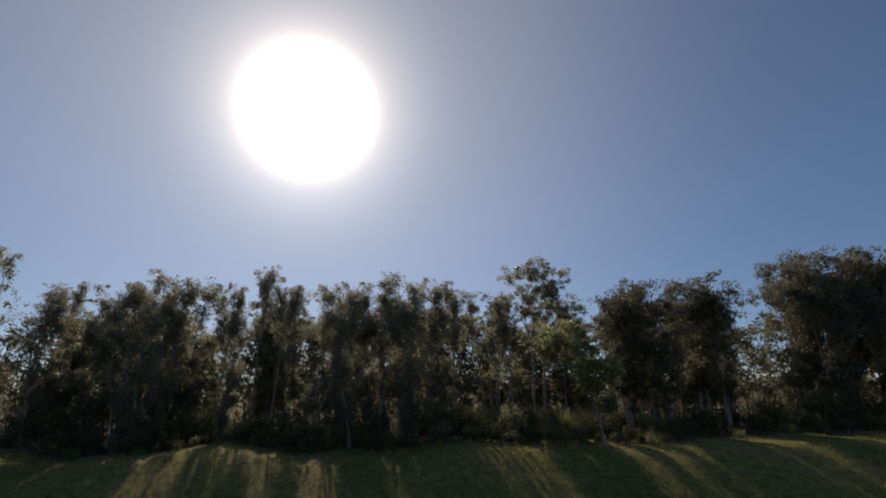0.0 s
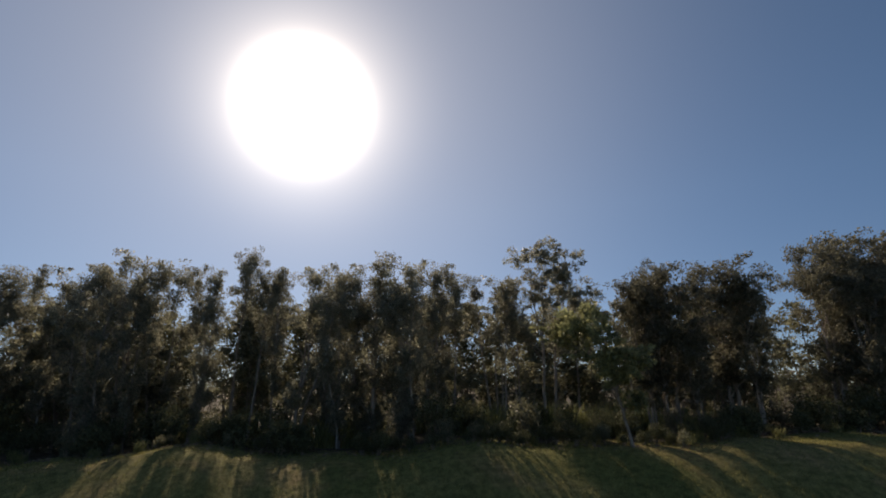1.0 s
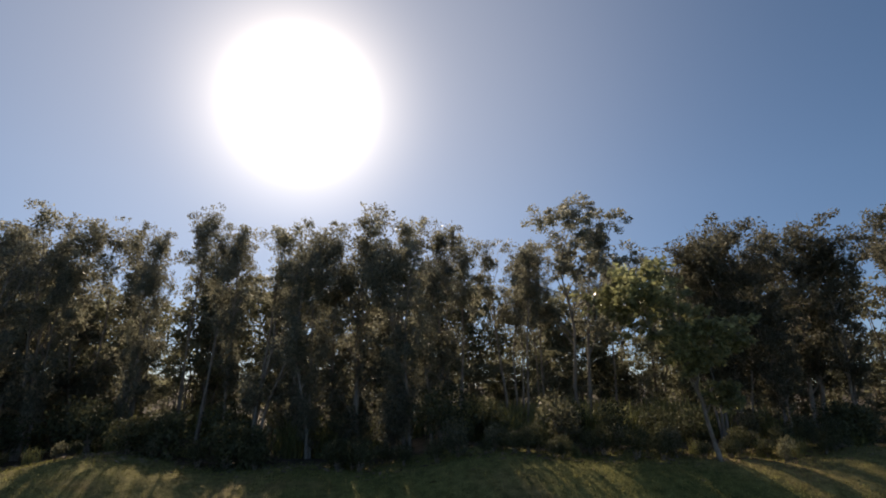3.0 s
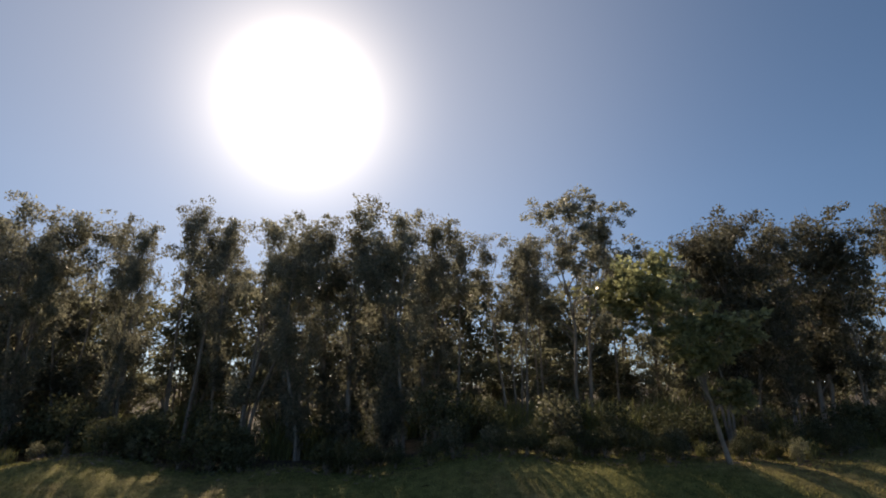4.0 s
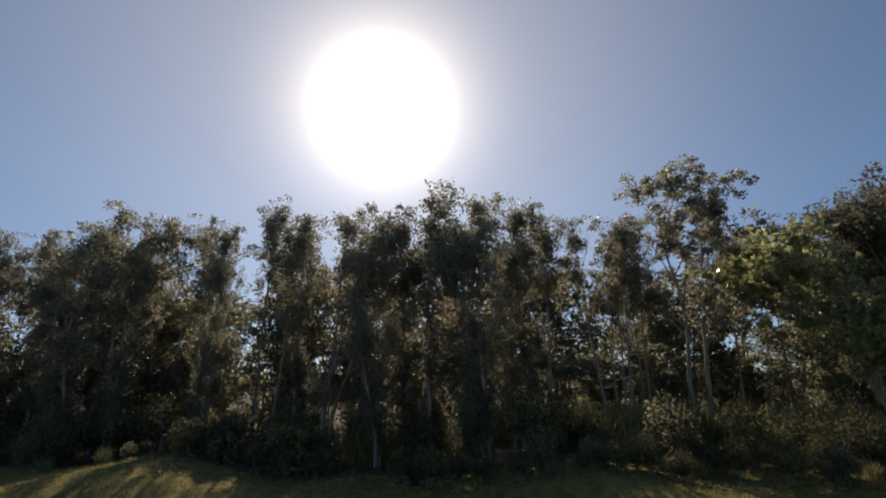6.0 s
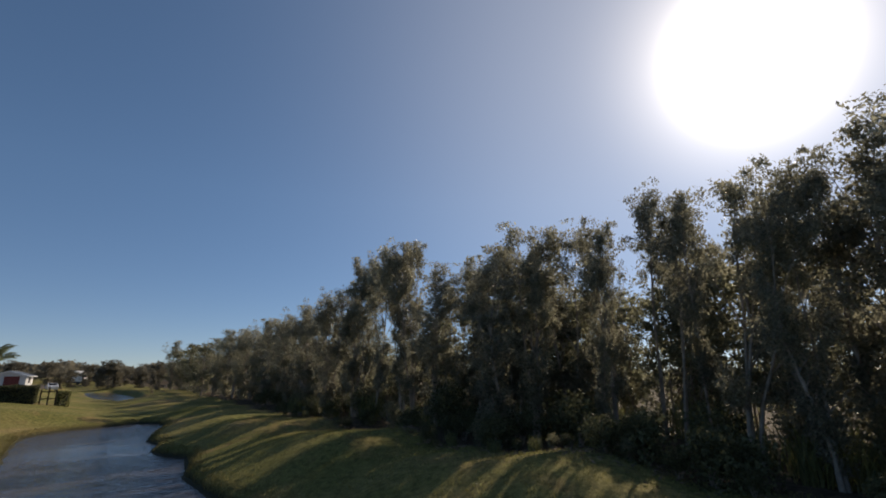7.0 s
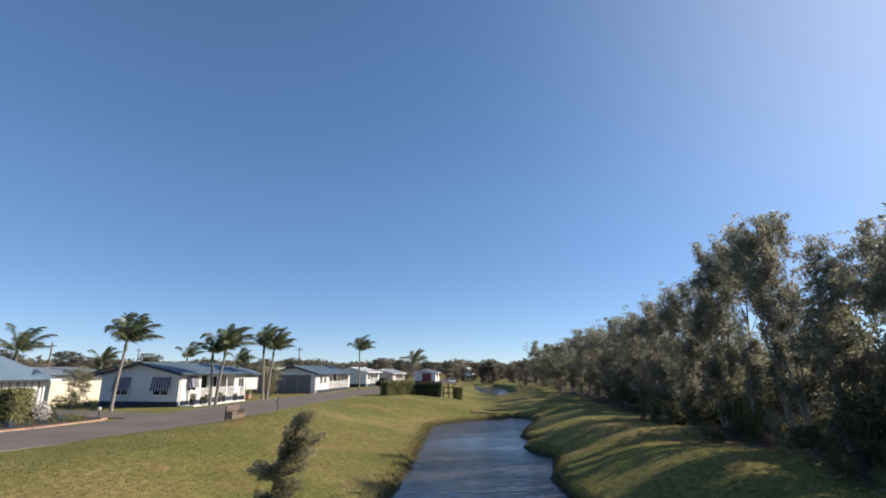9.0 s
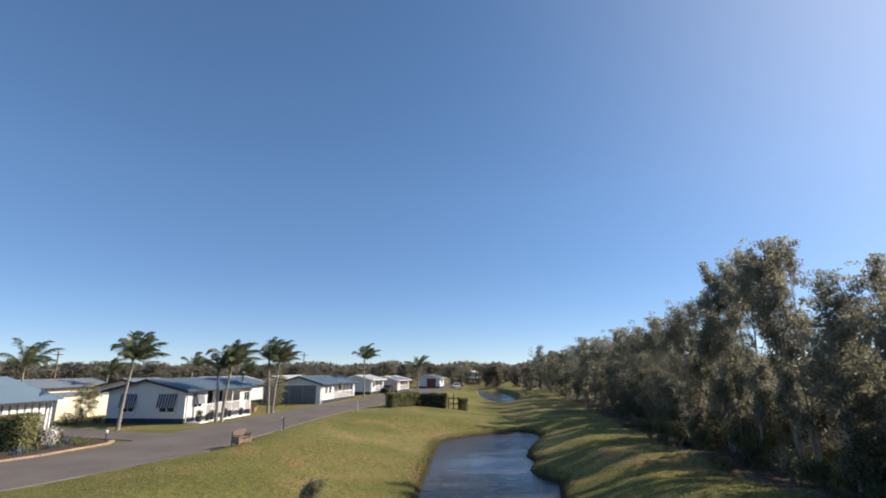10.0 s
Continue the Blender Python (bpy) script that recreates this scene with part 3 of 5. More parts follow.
PROTOS = [
    make_tree("paperbark_tree", 11, 8.0, 1.45, 430, 32, 0.12, stems=2, bare=0.20, blob=0.29, ratio=0.5),
    make_tree("paperbark_tree", 12, 8.0, 1.25, 380, 32, 0.12, stems=1, bare=0.18, blob=0.29, ratio=0.5, limb_count=22),
    make_tree("paperbark_tree", 13, 8.0, 1.5, 450, 32, 0.12, stems=3, bare=0.20, blob=0.29, ratio=0.5),
    make_tree("paperbark_tree", 14, 8.0, 1.35, 500, 32, 0.12, stems=2, bare=0.07, blob=0.30, ratio=0.5, limb_count=16),
    make_tree("paperbark_tree", 15, 8.0, 1.6, 540, 32, 0.12, stems=3, bare=0.05, blob=0.30, ratio=0.5, limb_count=13),
    make_tree("paperbark_tree", 16, 8.0, 1.2, 320, 32, 0.12, stems=1, bare=0.26, blob=0.29, ratio=0.5, limb_count=20),
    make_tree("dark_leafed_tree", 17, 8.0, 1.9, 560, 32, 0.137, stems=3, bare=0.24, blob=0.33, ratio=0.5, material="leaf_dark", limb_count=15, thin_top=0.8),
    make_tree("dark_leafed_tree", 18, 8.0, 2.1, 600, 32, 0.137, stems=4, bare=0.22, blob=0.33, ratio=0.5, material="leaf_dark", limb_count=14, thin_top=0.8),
    make_tree("paperbark_tree", 19, 8.0, 1.3, 260, 32, 0.12, stems=2, bare=0.52, blob=0.28, ratio=0.5, limb_count=12),
    make_tree("paperbark_tree", 20, 8.0, 1.3, 230, 32, 0.12, stems=2, bare=0.62, blob=0.29, ratio=0.5, limb_count=10),
]
# inner paperbarks, their leaves darkened in colour in place of shade
BACK = [make_tree("paperbark_tree", 25 + k, 8.0, (1.6, 2.0, 1.8)[k], 100, 20, 0.27, stems=(1, 2, 3)[k], bare=(0.22, 0.05, 0.08)[k], blob=0.5, ratio=0.54, twigs=False, thin_top=1.3, material="leaf_dimmed") for k in range(3)]
TALL = make_tree("tall_gum_tree", 43, 9.0, 2.2, 360, 48, 0.125, stems=2, bare=0.42, blob=0.28, ratio=0.5)
LIME = make_tree("broadleaf_tree", 22, 4.6, 2.0, 270, 30, 0.15, stems=1, bare=0.26, lean=-0.40, limb_count=18, material="leaf_lime", ratio=0.55, blob=0.24)
# distant trees, with haze put into their lightened leaf colour
FAR_TREE = [make_tree("bushland_tree", 31 + k, 8.0, 2.3, 90, 40, 0.34, stems=2, bare=0.03, blob=0.7, ratio=0.55, twigs=False, material="leaf_hazed", thin_top=1.0) for k in range(3)]


def plant(proto, x, y, tall, wide=1.0, turn=0.0, lean=(0, 0), label="", group=""):
    k = tall / proto["size"]
    m = Matrix.Translation((x, y, height(x, y) - 0.03)) @ pose(0, 0, 0, lean[0], lean[1], turn) @ Matrix.Diagonal((k * wide, k * wide, k, 1))
    ob = copy_thing(proto, m)
    ob.matrix_basis = m
    return tagged(ob, label, "tree", group)


DEEP = []


def plant_deep(proto, x, y, tall, wide, turn):
    """A tree that can no longer be told apart in the depth of the wood."""
    k = tall / proto["size"]
    DEEP.append((proto, Matrix.Translation((x, y, height(x, y) - 0.03)) @ pose(0, 0, 0, 0, 0, turn) @ Matrix.Diagonal((k * wide, k * wide, k, 1))))


def build_deep_wood():
    """All the trees of the dim depth as one mesh."""
    cache, points, corners, counts, slots, base = {}, [], [], [], [], 0
    for proto, m in DEEP:
        a = np.array(m)
        for slot, child in enumerate(sorted(proto.children, key=lambda c: c.name)):
            me = child.data
            if me.name not in cache:
                co = np.empty(len(me.vertices) * 3, np.float32)
                me.vertices.foreach_get("co", co)
                vi = np.empty(len(me.loops), np.int32)
                me.loops.foreach_get("vertex_index", vi)
                n = np.empty(len(me.polygons), np.int32)
                me.polygons.foreach_get("loop_total", n)
                cache[me.name] = (co.reshape(-1, 3), vi, n)
            co, vi, n = cache[me.name]
            points.append(co @ a[:3, :3].T + a[:3, 3])
            corners.append(vi + base)
            counts.append(n)
            slots.append(np.full(len(n), slot, np.int32))
            base += len(co)
    points, corners, counts, slots = (np.concatenate(v) for v in (points, corners, counts, slots))
    me = bpy.data.meshes.new("deep_wood")
    me.vertices.add(len(points))
    me.vertices.foreach_set("co", points.astype(np.float32).ravel())
    me.loops.add(len(corners))
    me.loops.foreach_set("vertex_index", corners.astype(np.int32))
    me.polygons.add(len(counts))
    me.polygons.foreach_set("loop_start", np.concatenate([[0], np.cumsum(counts)[:-1]]).astype(np.int32))
    me.polygons.foreach_set("loop_total", counts)
    for child in sorted(DEEP[0][0].children, key=lambda c: c.name):
        me.materials.append(child.data.materials[0])
    me.polygons.foreach_set("material_index", slots)
    me.update(calc_edges=True)
    tagged(new("deep_wood", me), "dim depth of the paperbark wood behind its edge", "wood", kind="stuff")


# the wood's edge: x, y, height, width, kind
FRONT = [
    (-14.9, 26.0, 7.9, 0.9, 0), (-13.6, 25.6, 8.5, 0.85, 2), (-12.4, 26.2, 8.4, 0.9, 0), (-12.4, 24.4, 6.8, 0.7, 1), (-9.9, 25.4, 7.9, 0.62, 2), (-9.4, 27.4, 9.3, 0.62, 9),
    (-7.8, 25.8, 8.0, 0.85, 9), (-6.6, 24.6, 7.7, 0.62, 5), (-5.3, 24.0, 7.75, 0.85, 2), (-4.1, 24.2, 7.45, 0.8, 3), (-3.1, 24.0, 7.8, 0.8, 1), (-2.1, 23.4, 8.0, 0.95, 4),
    (-1.2, 23.0, 7.6, 0.9, 4), (-0.6, 22.5, 6.6, 0.8, 3), (0.4, 25.0, 8.1, 0.75, 2), (1.2, 25.2, 7.8, 0.8, 9), (2.9, 25.0, 7.5, 0.75, 8), (3.25, 24.6, 7.3, 0.75, 8),
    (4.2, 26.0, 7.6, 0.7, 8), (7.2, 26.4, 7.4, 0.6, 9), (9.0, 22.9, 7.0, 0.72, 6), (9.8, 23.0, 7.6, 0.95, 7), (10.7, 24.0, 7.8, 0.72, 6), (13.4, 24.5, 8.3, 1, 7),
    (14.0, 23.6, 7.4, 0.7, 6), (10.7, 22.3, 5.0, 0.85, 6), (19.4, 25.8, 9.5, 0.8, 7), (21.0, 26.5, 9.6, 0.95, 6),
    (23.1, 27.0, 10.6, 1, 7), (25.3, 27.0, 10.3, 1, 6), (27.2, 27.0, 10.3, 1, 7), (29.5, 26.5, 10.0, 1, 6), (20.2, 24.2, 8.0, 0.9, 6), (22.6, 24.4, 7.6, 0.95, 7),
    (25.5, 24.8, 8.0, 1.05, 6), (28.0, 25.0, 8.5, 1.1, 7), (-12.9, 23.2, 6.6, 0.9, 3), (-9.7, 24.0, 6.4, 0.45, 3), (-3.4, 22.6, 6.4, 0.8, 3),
    (0.1, 23.6, 6.2, 0.7, 3), (-15.4, 26.0, 8.2, 1, 0), (-16.8, 25.7, 8.0, 0.85, 1), (-18.7, 24.8, 7.7, 1, 4), (-19.7, 27.3, 8.4, 0.85, 0), (-23.1, 26.5, 9.9, 0.66, 2),
    (-24.8, 27.0, 10.5, 0.85, 0), (-25.5, 27.4, 10.6, 0.75, 5), (-26.8, 26.4, 10.3, 0.8, 1), (-30.1, 27.4, 10.3, 0.75, 5), (-30.4, 27.0, 9.0, 0.85, 2), (-31.0, 27.5, 10.8, 0.75, 0),
    (-32.6, 28.2, 8.7, 0.85, 2), (-33.5, 26.4, 8.6, 0.9, 3), (-35.7, 27.8, 7.5, 0.9, 0), (-36.4, 27.6, 8.5, 0.95, 4), (-39.8, 27.6, 8.2, 1, 4), (-42.6, 28.2, 8.3, 1, 4),
    (-45.2, 28.4, 7.9, 1, 3), (-48.6, 28.8, 7.6, 1.05, 4), (-52.2, 29.2, 8.2, 1, 2), (-55.6, 29.6, 8.6, 1, 4), (-59.5, 29.4, 7.8, 1.1, 3), (-63.2, 29.8, 8.0, 1.1, 4),
    (-68.0, 30.2, 8.0, 1.1, 2), (-74.0, 30.6, 8.8, 1.15, 4), (-80.0, 30.8, 7.8, 1.2, 3), (-86.0, 30.6, 8.0, 1.2, 4), (-93.0, 31.4, 7.6, 1.3, 4), (-101.0, 31.8, 7.4, 1.3, 3),
    (-109.0, 32.6, 7.8, 1.3, 4), (-118.0, 32.2, 9.6, 0.95, 4),
]
rng = random.Random(5)
WOOD = "trees along the edge of the wood"
for x, y, tall, wide, kind in FRONT:
    label = "slender paperbark tree with pale trunk and thin grey-green crown" if kind in (0, 1, 2, 5, 8, 9) else "bushy paperbark tree leafed dark green almost to the ground"
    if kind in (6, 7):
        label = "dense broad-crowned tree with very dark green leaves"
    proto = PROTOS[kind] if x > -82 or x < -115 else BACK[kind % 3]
    wide *= 0.88 if -42 < x < -14 else 1.0
    plant(proto, x, y, tall - height(x, y) + 0.05, wide, rng.uniform(0, 360), (rng.uniform(-3, 3), rng.uniform(-3, 3)), label, WOOD)
plant(TALL, 5.5, 25.2, 9.05, 1.0, 0, (0, 0), "tall thin gum tree standing above its neighbours, open crown", "")
plant(LIME, 6.5, 19.1, 4.75, 1.0, 0, (0, -2), "leaning broadleaf tree with shiny green leaves", "")
for k in range(40):
    x = -47 - 78 * (k / 40) + rng.uniform(-1, 1)
    y = 30.2 + (-47 - x) * 0.05 + rng.uniform(-0.6, 3.2)
    plant(BACK[rng.choice((1, 1, 2))], x, y, rng.uniform(5.4, 6.9), rng.uniform(0.9, 1.25), rng.uniform(0, 360), label="bushy paperbark tree leafed dark green almost to the ground", group=WOOD)
for x, y, tall in ((0.5, 31.5, 3.6), (2.2, 30.5, 3.2), (3.8, 33.0, 3.6), (5.2, 31.0, 3.2), (6.6, 33.5, 3.8), (8.0, 30.5, 3.5), (1.4, 36.0, 3.9), (4.6, 38.0, 4.2), (7.4, 38.5, 4.2), (-1.5, 33, 3.8), (10.2, 33, 3.9), (11.6, 28.2, 3.6), (13.2, 28.8, 3.8), (9.6, 28.8, 2.4), (12.4, 31, 4.6), (15.5, 29, 3.8), (-14.5, 28.5, 5.2), (-9, 29, 5.0)):
    plant(BACK[1 + int(x) % 2], x, y, tall, 1.1, rng.uniform(0, 360), label="low bushy paperbark tree behind the reeds", group="trees inside the wood")
for x, y, tall in ((-22.6, 28.9, 7.2), (-19.2, 30.0, 6.4), (-17.2, 27.6, 7.3), (-15.2, 28.2, 7.0), (-13.2, 28.4, 6.5), (-10.2, 29.2, 5.0), (-6.8, 28.8, 6.4), (-5.2, 28.0, 6.5), (-3.8, 28.6, 6.3), (-2.2, 28.0, 6.4), (-0.6, 28.6, 6.2), (0.6, 31.6, 7.2), (2.3, 31.6, 6.9), (1.6, 33.8, 7.8), (-10.5, 31.6, 7.2), (-8.9, 31.4, 6.9), (3.5, 32.4, 5.2), (4.7, 32.8, 5.0), (6.0, 32.6, 4.9), (7.2, 32.2, 5.2), (15.6, 30.5, 7.4), (17.3, 31.0, 7.6)):
    plant(BACK[int(x) % 3], x, y, tall, 1.0, rng.uniform(0, 360), label="slender paperbark tree deeper in the shaded wood", group="trees inside the wood")
# the depth of the wood behind its edge, with a few glades through which the sun comes
GLADES = (-39.5, -33.5, -28.0, -22.8, -17.0, -10.6, -7.4, 2.3, 5.4, 8.1, 12.4, 16.6, 21.4)


def in_glade(x, y, half):
    return any(abs(x - (g - 0.27 * (y - 23))) < half for g in GLADES)


k = 0
while k < 44:
    x = rng.uniform(-60, 32)
    y = rng.uniform(26.5, 34) + (3.5 if x < -20 else 0)
    if 2.6 < x < 7.4 and y < 30:
        continue
    if y < 30.5 and in_glade(x, y, 1.0):
        continue
    kind = rng.choice((0, 1, 1, 2, 2, 0))
    plant(BACK[kind], x, y, rng.uniform(5.8, 7.6), rng.uniform(0.8, 1.1), rng.uniform(0, 360), (rng.uniform(-3, 3), rng.uniform(-3, 3)), "slender paperbark tree deeper in the shaded wood", "trees inside the wood")
    k += 1
# a row behind the glades, low enough to let the sun over it on to the lawn
for k in range(30):
    x = -23.0 + 43.5 * k / 29 + rng.uniform(-0.35, 0.35)
    if 3.0 < x < 7.5:
        continue
    plant(BACK[k % 3], x, rng.uniform(31.0, 32.6), rng.uniform(6.0, 7.0), rng.uniform(0.85, 1.05), rng.uniform(0, 360), label="slender paperbark tree deeper in the shaded wood", group="trees inside the wood")
k = 0
while k < 44:
    x, y = rng.uniform(-95, 75), rng.uniform(34, 78)
    if (y < 37 and x < -20) or (y < 36 and in_glade(x, y, 0.6)):
        continue
    plant_deep(BACK[rng.choice((0, 1, 1, 2))], x, y, rng.uniform(5.0, 6.6) + (y - 34) * 0.02, rng.uniform(0.9, 1.4), rng.uniform(0, 360))
    k += 1
# low bushy growth that closes the view under the crowns
for k in range(74):
    x = -46 + 78 * (k + rng.uniform(-0.4, 0.4)) / 74
    y = 28.6 + max(0, -x - 10) * 0.10 + rng.uniform(0, 3.5) + (4.5 if k % 3 == 0 else 0)
    plant(BACK[1 + k % 2], x, y, rng.uniform(2.4, 3.5), rng.uniform(1.5, 2.1), rng.uniform(0, 360), label="low leafy young paperbark in the shaded wood", group="undergrowth inside the wood")
for k in range(16):
    x = -13 - 30 * (k + rng.uniform(-0.3, 0.3)) / 16
    plant(BACK[1 + k % 2], x, 25.6 + (-x - 10) * 0.115 + rng.uniform(0.3, 2.0), rng.uniform(2.6, 4.2), rng.uniform(1.2, 1.6), rng.uniform(0, 360), label="low leafy young paperbark in the shaded wood", group="undergrowth inside the wood")
for k in range(40):
    x = -14 - 66 * (k + rng.uniform(-0.4, 0.4)) / 40
    plant_deep(BACK[1 + k % 2], x, 30.8 + max(0, -x - 30) * 0.06 + rng.uniform(0, 5.5), rng.uniform(3.8, 5.6), rng.uniform(1.1, 1.5), rng.uniform(0, 360))
for k in range(26):
    plant_deep(BACK[1 + k % 2], rng.uniform(-175, -84), rng.uniform(33, 52), rng.uniform(5.0, 7.0), rng.uniform(1.1, 1.5), rng.uniform(0, 360))
build_deep_wood()
for ob in (*PROTOS, *BACK, TALL, LIME):
    for child in ob.children_recursive:
        bpy.data.objects.remove(child)
    bpy.data.objects.remove(ob)


# ---------------------------------------------------------------- undergrowth
def make_shrub(name, seed, tall, wide, leaves, leaf, material, label, category="shrub", ratio=0.5):
    """A low shrub: short stems and a lumpy shell of leaves."""
    rng = np.random.default_rng(seed)
    verts, faces = [], []
    lumps = []
    for k in range(9):
        a, r = rng.uniform(0, 2 * math.pi), wide * 0.5 * rng.uniform(0.0, 0.62)
        top = np.array([r * math.cos(a), r * math.sin(a), tall * rng.uniform(0.2, 0.76)])
        lumps.append((top, rng.uniform(0.26, 0.42) * min(wide, tall * 1.2)))
        tube(verts, faces, [(0.05 * math.cos(a), 0.05 * math.sin(a), -0.05), tuple(top * 0.55 + np.array([0, 0, 0.05])), tuple(top)], [0.022, 0.016, 0.006], 5)
    centres, ways = [], []
    for top, r in lumps:
        n = leaves // len(lumps)
        v = rng.normal(size=(n, 3))
        v /= np.linalg.norm(v, axis=1, keepdims=True)
        p = top + v * r * rng.uniform(0.6, 1.08, (n, 1)) * np.array([1, 1, 0.85])
        p[:, 2] = np.maximum(p[:, 2], 0.03)
        centres.append(p), ways.append(v + rng.normal(size=(n, 3)) * 0.7)
    centres, ways = np.concatenate(centres), np.concatenate(ways)
    middle = np.array([0, 0, tall * 0.45])
    outward = centres - middle
    outward /= np.maximum(np.linalg.norm(outward, axis=1, keepdims=True), 1e-6)
    ways = rng.normal(size=centres.shape) + outward * 0.3
    root = thing(name, Matrix(), label, category)
    part_mesh("stem", mesh_from("stem", [tuple(v) for v in verts], faces, M["bark"], True), root)
    part_mesh("foliage", leaf_mesh("foliage", centres, ways, leaf * rng.uniform(0.6, 1.3, len(centres)), M[material], rng, ratio * 1.25, facing_out=outward, corners=3), root)
    return root


def make_reeds(seed, tall, wide, blades, material, label):
    """A clump of long arching strap leaves."""
    rng = np.random.default_rng(seed)
    verts, faces = [], []
    for b in range(blades):
        a, r = rng.uniform(0, 2 * math.pi), wide * 0.5 * math.sqrt(rng.uniform(0, 1))
        x, y = r * math.cos(a), r * math.sin(a)
        h = tall * rng.uniform(0.55, 1.1)
        d, arch = rng.uniform(0, 2 * math.pi), rng.uniform(0.1, 0.85) * h
        w = 0.013 * rng.uniform(0.7, 1.4)
        sx, sy = -math.sin(d) * w, math.cos(d) * w
        first = len(verts)
        for f, width in ((0, 1.0), (0.45, 1.1), (0.8, 0.75), (1.0, 0.05)):
            ox, oy = math.cos(d) * arch * f * f, math.sin(d) * arch * f * f
            z = h * (f - 0.25 * (arch / h) * f * f) - 0.03 * (f == 0)
            verts += [(x + ox - sx * width, y + oy - sy * width, z), (x + ox + sx * width, y + oy + sy * width, z)]
        for q in range(3):
            i = first + 2 * q
            faces.append((i, i + 1, i + 3, i + 2))
    ob = new("reed_clump", mesh_from("reed_clump", verts, faces, M[material]))
    return tagged(ob, label, "reeds")


def scatter(proto, places, low, high, group="", rng=random.Random(9)):
    for x, y in places:
        k = rng.uniform(low, high)
        m = Matrix.Translation((x, y, height(x, y) - 0.02)) @ pose(0, 0, 0, 0, 0, rng.uniform(0, 360)) @ Matrix.Diagonal((k, k, k * rng.uniform(0.9, 1.1), 1))
        ob = copy_thing(proto, m)
        ob.matrix_basis = m
        tagged(ob, group=group)


def drop(*protos):
    for ob in protos:
        for child in ob.children_recursive:
            bpy.data.objects.remove(child)
        bpy.data.objects.remove(ob)


rng = random.Random(14)
shrub_a = make_shrub("dark_shrub", 41, 1.25, 1.5, 1900, 0.11, "leaf_shrub", "rounded dark green shrub at the wood's edge")
shrub_b = make_shrub("loose_shrub", 42, 1.5, 1.4, 1700, 0.10, "leaf_shrub", "loose grey-green shrub under the paperbarks")
shrub_c = make_shrub("lime_shrub", 43, 1.7, 1.2, 1300, 0.11, "leaf_dimmed", "light green sapling shrub under the paperbarks", ratio=0.42)
scatter(shrub_a, [(-7.7, 21.3), (-7.0, 21.7), (-5.2, 21.1), (-4.7, 21.5), (-12.0, 21.9), (-16.5, 23.6), (-20.5, 24.4), (11.5, 20.9), (14.3, 21.8), (17.2, 22.6), (-26, 25.3), (-31, 25.6), (-36, 26.4), (-44, 27.2)], 0.62, 0.95, "shrubs at the wood's edge")
spots = []
while len(spots) < 84:
    x = rng.uniform(-58, 27)
    y = 20.9 + max(0, -x - 8) * 0.13 + rng.uniform(0, 4.5) + (0 if x < 8 else (x - 8) * 0.11)
    if -14 < x < -1 and y < 23.2:
        continue
    spots.append((x, y + (1.2 if x < -14 else 0)))
scatter(shrub_b, spots[:62], 0.6, 1.25, "shrubs at the wood's edge")
scatter(shrub_c, spots[62:], 0.6, 1.2, "shrubs at the wood's edge")
reeds = make_reeds(51, 1.25, 1.2, 120, "reed", "clump of tall green and straw-coloured reeds in the wood")
spots = [(rng.uniform(1.0, 10.0), rng.uniform(23.6, 28.5)) for _ in range(64)]
spots += [(rng.uniform(-14, 26), rng.uniform(24.0, 28.5)) for _ in range(30)]
spots += [(rng.uniform(-4.2, -2.6), rng.uniform(22.5, 25)) for _ in range(6)]
spots += [(rng.uniform(-50, -14), rng.uniform(26, 30)) for _ in range(26)]
scatter(reeds, spots, 0.75, 1.3, "reeds in the wood")
# low brush along the foot of the trees
def foot(x):
    """The line along which the lawn ends at the foot of the trees."""
    return 20.7 + np.maximum(0, -x - 8) * 0.125 + np.maximum(0, x - 8) * 0.11 - 1.2 * smooth((x + 3.5) / 2.5) * smooth((14 - x) / 5)


def brush_line(count, low_x, high_x):
    out = []
    for _ in range(count):
        x = rng.uniform(low_x, high_x)
        out.append((x, float(foot(x)) + rng.uniform(0.0, 1.5)))
    return out


scatter(shrub_b, brush_line(24, -2.5, 12), 0.3, 0.55, "low brush at the wood's edge")
scatter(shrub_b, brush_line(46, -16, 20), 0.26, 0.5, "low brush at the wood's edge")
scatter(shrub_c, brush_line(16, -16, 16), 0.3, 0.55, "low brush at the wood's edge")
scatter(reeds, brush_line(20, -16, 18), 0.25, 0.4, "low brush at the wood's edge")
scatter(shrub_b, brush_line(16, -46, -16), 0.25, 0.42, "low brush at the wood's edge")
drop(shrub_a, shrub_b, shrub_c, reeds)


def build_litter():
    """Fallen bark and sticks along the foot of the trees."""
    rng = np.random.default_rng(8)
    n = 2200
    x = rng.uniform(-50, 26, n)
    y = foot(x) + rng.normal(0.3, 0.5, n)
    c = np.stack([x, y, land(x, y) + 0.03], axis=1)
    w = rng.normal(size=(n, 3)) * np.array([1, 1, 0.25])
    ob = new("fallen_litter", leaf_mesh("fallen_litter", c, w, rng.uniform(0.07, 0.28, n), M["litter"], rng, 0.16))
    tagged(ob, "pale fallen bark, sticks and leaves below the trees", "litter", kind="stuff")


build_litter()


